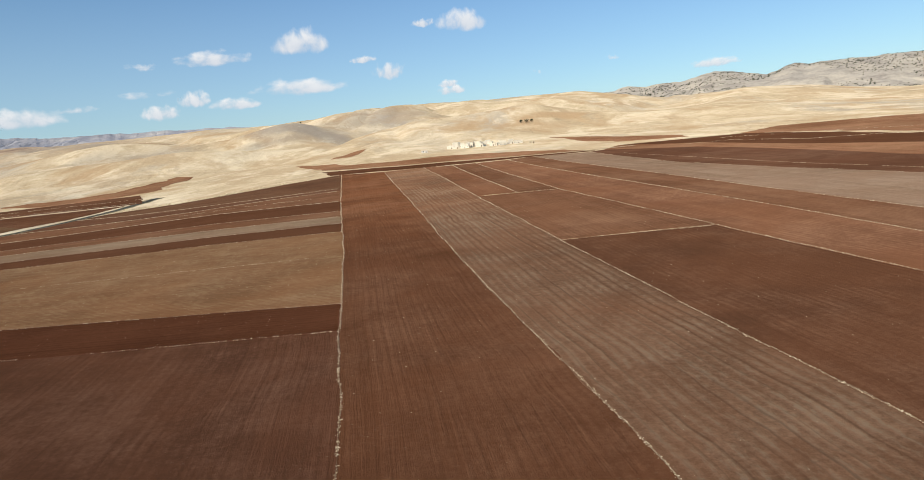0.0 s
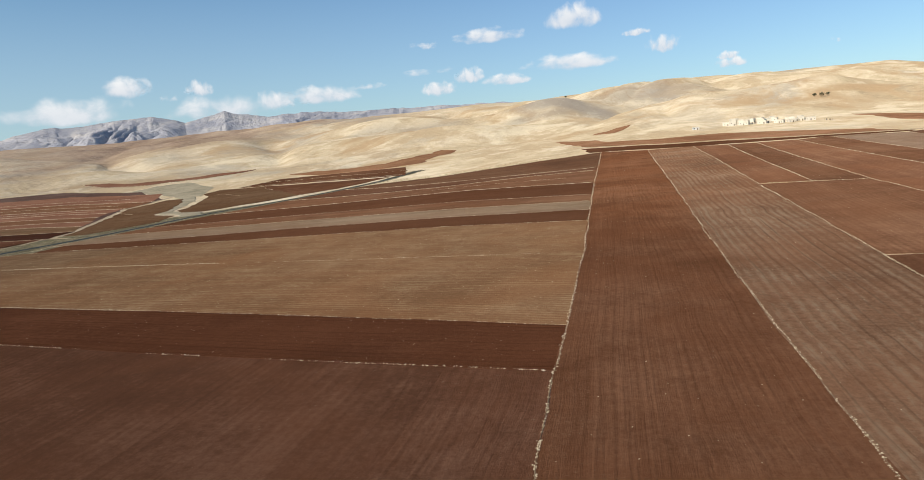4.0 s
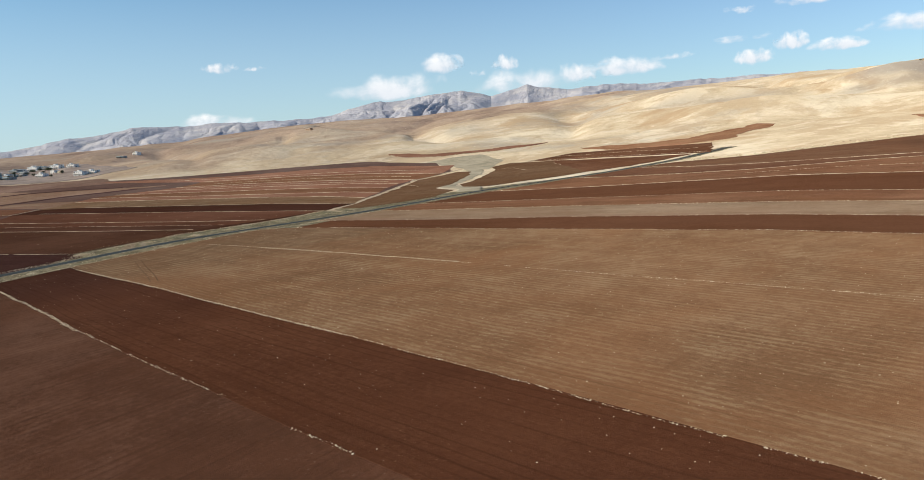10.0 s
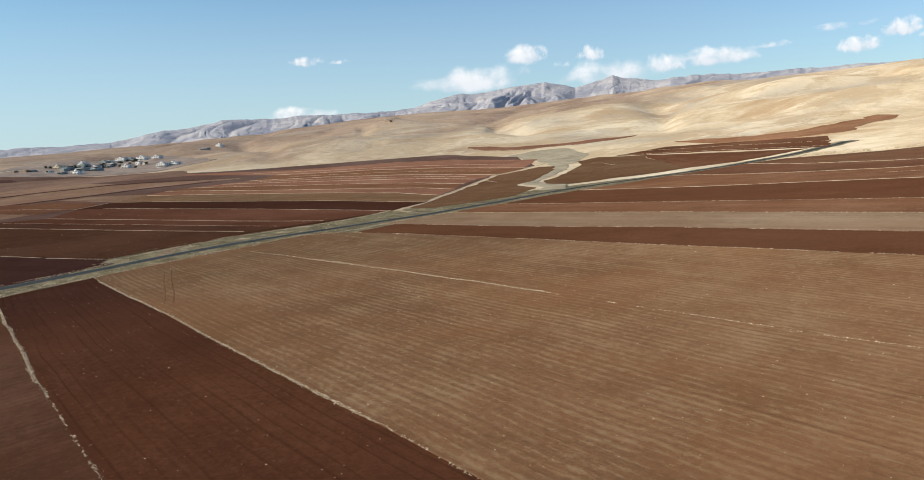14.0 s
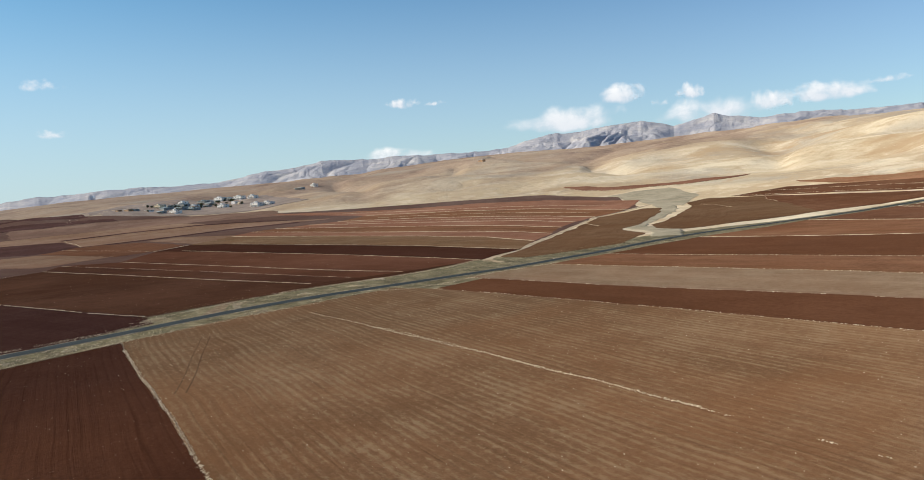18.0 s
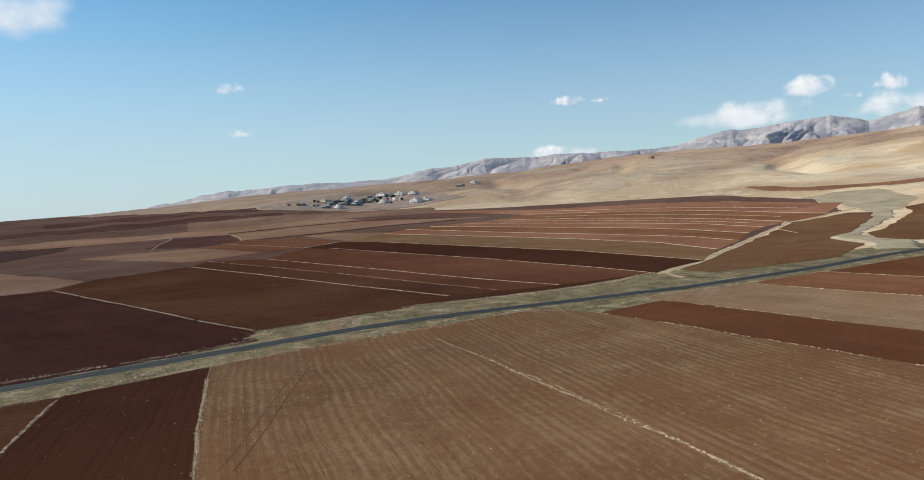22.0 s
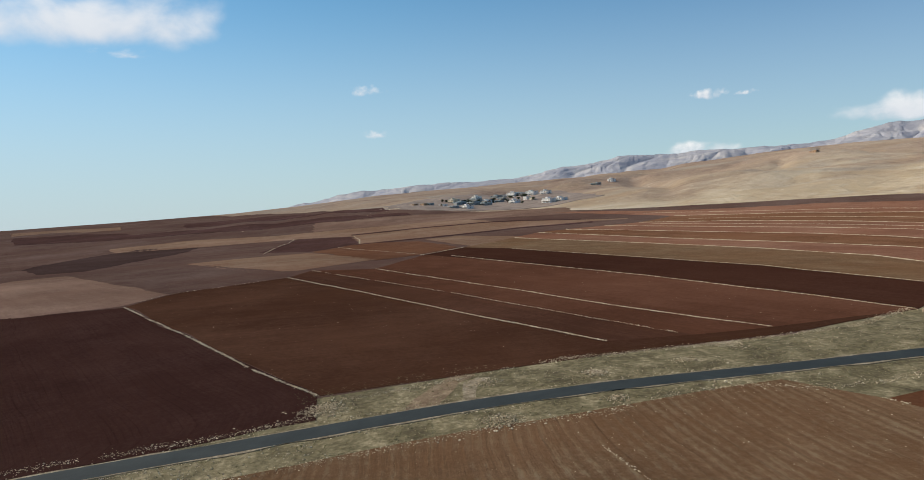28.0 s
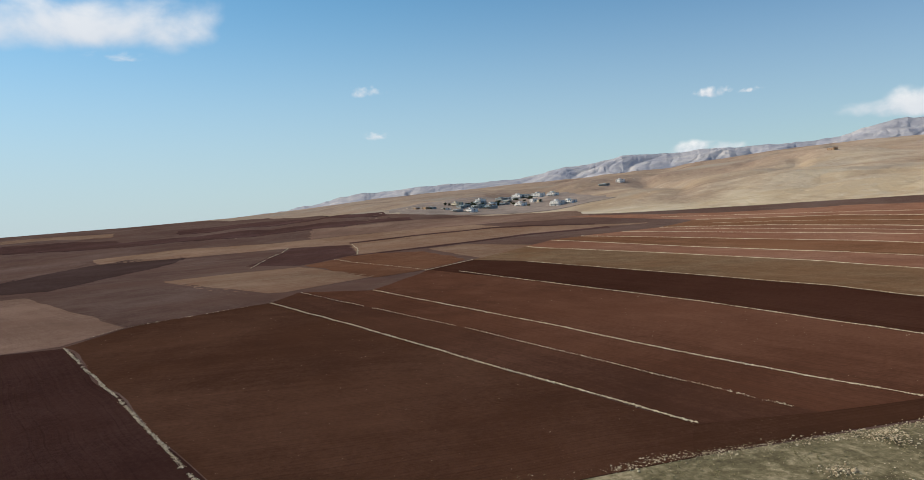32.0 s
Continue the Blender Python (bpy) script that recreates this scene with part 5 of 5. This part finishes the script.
# x, y, width, depth, height, turn, storeys
for x, y, w, d, h, turn, levels, wall, label in (
        (-1259, 365, 13, 9, 6.4, 24, 2, M_CREAM, "cream two-storey house with a flat roof"), (-1163, 368, 18, 9, 5.0, 14, 2, M_WHITE, "long white village house with a flat roof"),
        (-1174, 352, 13, 8, 3.2, 14, 1, M_GREY, "low grey barn with a tin awning"), (-1235, 372, 15, 9, 4.4, 19, 1, M_GREY, "grey concrete village house with an awning"),
        (-1292, 406, 13, 10, 7.6, 19, 2, M_WHITE, "tall white village house with a flat roof"), (-1204, 386, 14, 9, 5.0, 16, 1, M_GREY, "grey village house with an awning"),
        (-1194, 398, 24, 11, 3.8, 16, 1, M_GREY, "long low barn with a pale blue tin roof"), (-1268, 400, 20, 10, 6.4, 22, 2, M_GREY, "grey concrete two-storey village house"),
        (-1256, 414, 15, 9, 5.0, 22, 2, M_WHITE, "white two-storey village house with flat roof"), (-1330, 446, 18, 10, 5.6, 22, 2, M_GREY, "grey concrete two-storey village house"),
        (-1344, 458, 12, 9, 4.4, 22, 1, M_WHITE, "white single-storey village house"), (-1320, 470, 19, 10, 8.0, 26, 2, M_WHITE, "wide white two-storey village house"),
        (-1308, 482, 15, 9, 5.0, 26, 2, M_GREY, "grey village house beside a white one"), (-1174, 436, 14, 9, 5.6, 22, 2, M_WHITE, "bright white two-storey village house"),
        (-1192, 458, 8, 7, 4.8, 22, 1, M_WHITE, "small white single-storey village house"), (-1180, 462, 6, 5, 3.6, 22, 1, M_CREAM, "tiny cream outbuilding near the houses"),
        (-1273, 488, 18, 10, 7.2, 24, 2, M_WHITE, "white two-storey village house with flat roof"), (-1250, 503, 14, 9, 6.0, 28, 2, M_WHITE, "white two-storey village house with flat roof"),
        (-1102, 463, 15, 10, 7.2, 24, 2, M_WHITE, "bright white two-storey house at the village edge"), (-1098, 477, 17, 9, 5.0, 24, 2, M_WHITE, "long white house beside a taller one"),
        (-1374, 655, 11, 9, 5.4, 14, 2, M_WHITE, "tall white house alone on the slope"), (-1366, 624, 20, 7, 3.6, 14, 1, M_GREY, "long grey barn on the slope"),
        (-1229, 318, 12, 7, 3.6, 19, 1, M_OCHRE, "low ochre outbuilding at the village edge"), (-1226, 326, 10, 7, 3.2, 19, 1, M_GREY, "low grey outbuilding at the village edge"),
        (-1212, 342, 15, 7, 2.6, 19, 1, M_WHITE, "low pale outbuilding at the village edge"), (-1240, 306, 9, 6, 2.8, 19, 1, M_OCHRE, "low mud-brick hut at the village edge"),
        (-1199, 909, 14, 6, 3.4, 4, 1, M_OCHRE, "long low mud-brick hut on the slope")):
    house(x, y, w, d, h, turn, wall, M_ROOF if wall is not M_GREY else M_TIN, label, VILLAGE, levels, wall is M_GREY and levels == 1)
more = random.Random(9)
for i in range(16):
    f = more.random()
    x, y = -1235 - 70 * f + more.gauss(0, 22), 360 + 115 * f + more.gauss(0, 12)
    house(x, y, more.uniform(9, 18), more.uniform(6, 9), more.uniform(2.6, 4.2), more.uniform(10, 30), more.choice((M_GREY, M_GREY, M_OCHRE, M_WHITE, M_CREAM)), more.choice((M_ROOF, M_TIN)),
          "low village house or barn among others", VILLAGE, 1, more.random() < 0.4)
OLD = "stone houses below the golden hills"
pick = random.Random(4)
for i in range(24):
    f = i / 23
    x, y = -14 + 80 * f + pick.uniform(-3, 3), 936 - 30 * f + pick.uniform(-10, 28)
    house(x, y, pick.uniform(6, 10), pick.uniform(5, 7), pick.uniform(3.4, 6.2) * (1.2 - 0.5 * f), pick.uniform(-25, 15), M_PALE, M_PALE, "small cream stone house in a hillside hamlet", OLD, 1, False, 0.5)
house(-48, 911, 7, 6, 3.2, 10, M_WHITE, M_CREAM, "small white house beside a track", OLD, 1)
house(84, 893, 6, 5, 3.2, 0, M_CREAM, M_CREAM, "small cream stone house in a hillside hamlet", OLD, 1)


# ---- shrubs ----
def crown_mesh(name, xyz, r, material, label, category):
    return rocks(name, xyz, r, label, category, material, 0.9)


th = np.radians(rng.uniform(-46, -9, 6500))
rr = 2380 + 718 * rng.random(6500)
base = np.c_[CENTRE[0] - rr * np.sin(th), CENTRE[1] + rr * np.cos(th)]
hits = []
bpy.context.view_layer.update()
for px, py in base:
    ok, place, _, _ = limestone.ray_cast(Vector((px, py, 900)), Vector((0, 0, -1)))
    if ok and wave_noise(np.array(px), np.array(py), 160, 88) > -0.4:
        hits.append(place[:])
hits = np.array(hits)
lumps = np.repeat(hits, 4, 0) + rng.normal(0, 1.2, (len(hits) * 4, 3)) * (1, 1, 0.4)
crown_mesh("shrubs", lumps + (0, 0, 1.0), rng.uniform(0.5, 1.6, len(lumps)), M_SHRUB, "dark green shrubs dotted over limestone slopes", "shrubs")


def tree(x, y, tall, wide):
    root = new("tree")
    root.matrix_world = pose(x, y, float(height(x, y)) - 0.2, 0, 0, pick.uniform(0, 360))
    tagged(root, "dark green bushy tree near the houses", "tree", "trees about the houses")
    bm = bmesh.new()
    bmesh.ops.create_cone(bm, segments=7, radius1=0.25, radius2=0.1, depth=tall * 0.6, matrix=Matrix.Translation((0, 0, tall * 0.3)))
    for k in range(5):
        m = Matrix.Rotation(k * 1.3, 4, "Z") @ Matrix.Translation((0, 0, tall * 0.45)) @ Matrix.Rotation(0.8, 4, "Y") @ Matrix.Translation((0, 0, wide * 0.3))
        bmesh.ops.create_cone(bm, segments=5, radius1=0.1, radius2=0.03, depth=wide * 0.6, matrix=m)
    part("trunk", bm, M_WOOD, root)
    n = 90
    d = rng.normal(0, 1, (n, 3))
    d /= np.linalg.norm(d, axis=1)[:, None]
    p = d * (rng.random(n) ** 0.4)[:, None] * (wide / 2, wide / 2, tall * 0.36) + (0, 0, tall * 0.66)
    crown = rocks("crown", p, rng.uniform(0.2, 0.5, n), "", "", M_SHRUB, 0.8)
    crown.parent = root
    del crown["kind"]
    return root


for i in range(28):
    f = pick.random()
    tree(-1225 - 80 * f + pick.gauss(0, 20), 355 + 125 * f + pick.gauss(0, 10), pick.uniform(3, 5), pick.uniform(4, 6.5))
for x, y, tall, wide in ((-1225, 385, 6, 5), (-1206, 402, 5, 4), (-1190, 430, 6, 5), (-1172, 462, 5, 4.5), (-1245, 380, 6, 4), (-1180, 372, 5, 5), (-1150, 440, 4, 4), (-1268, 350, 5, 5),
                         (100, 1120, 7, 8), (108, 1128, 5, 7), (92, 1126, 5, 6), (-427, 1730, 4.5, 8), (-415, 1737, 5, 7), (-404, 1732, 4, 6), (-390, 1740, 5, 7), (-376, 1744, 4.5, 8), (20, 940, 3.5, 4), (52, 925, 3.5, 3.5)):
    tree(x, y, tall, wide)
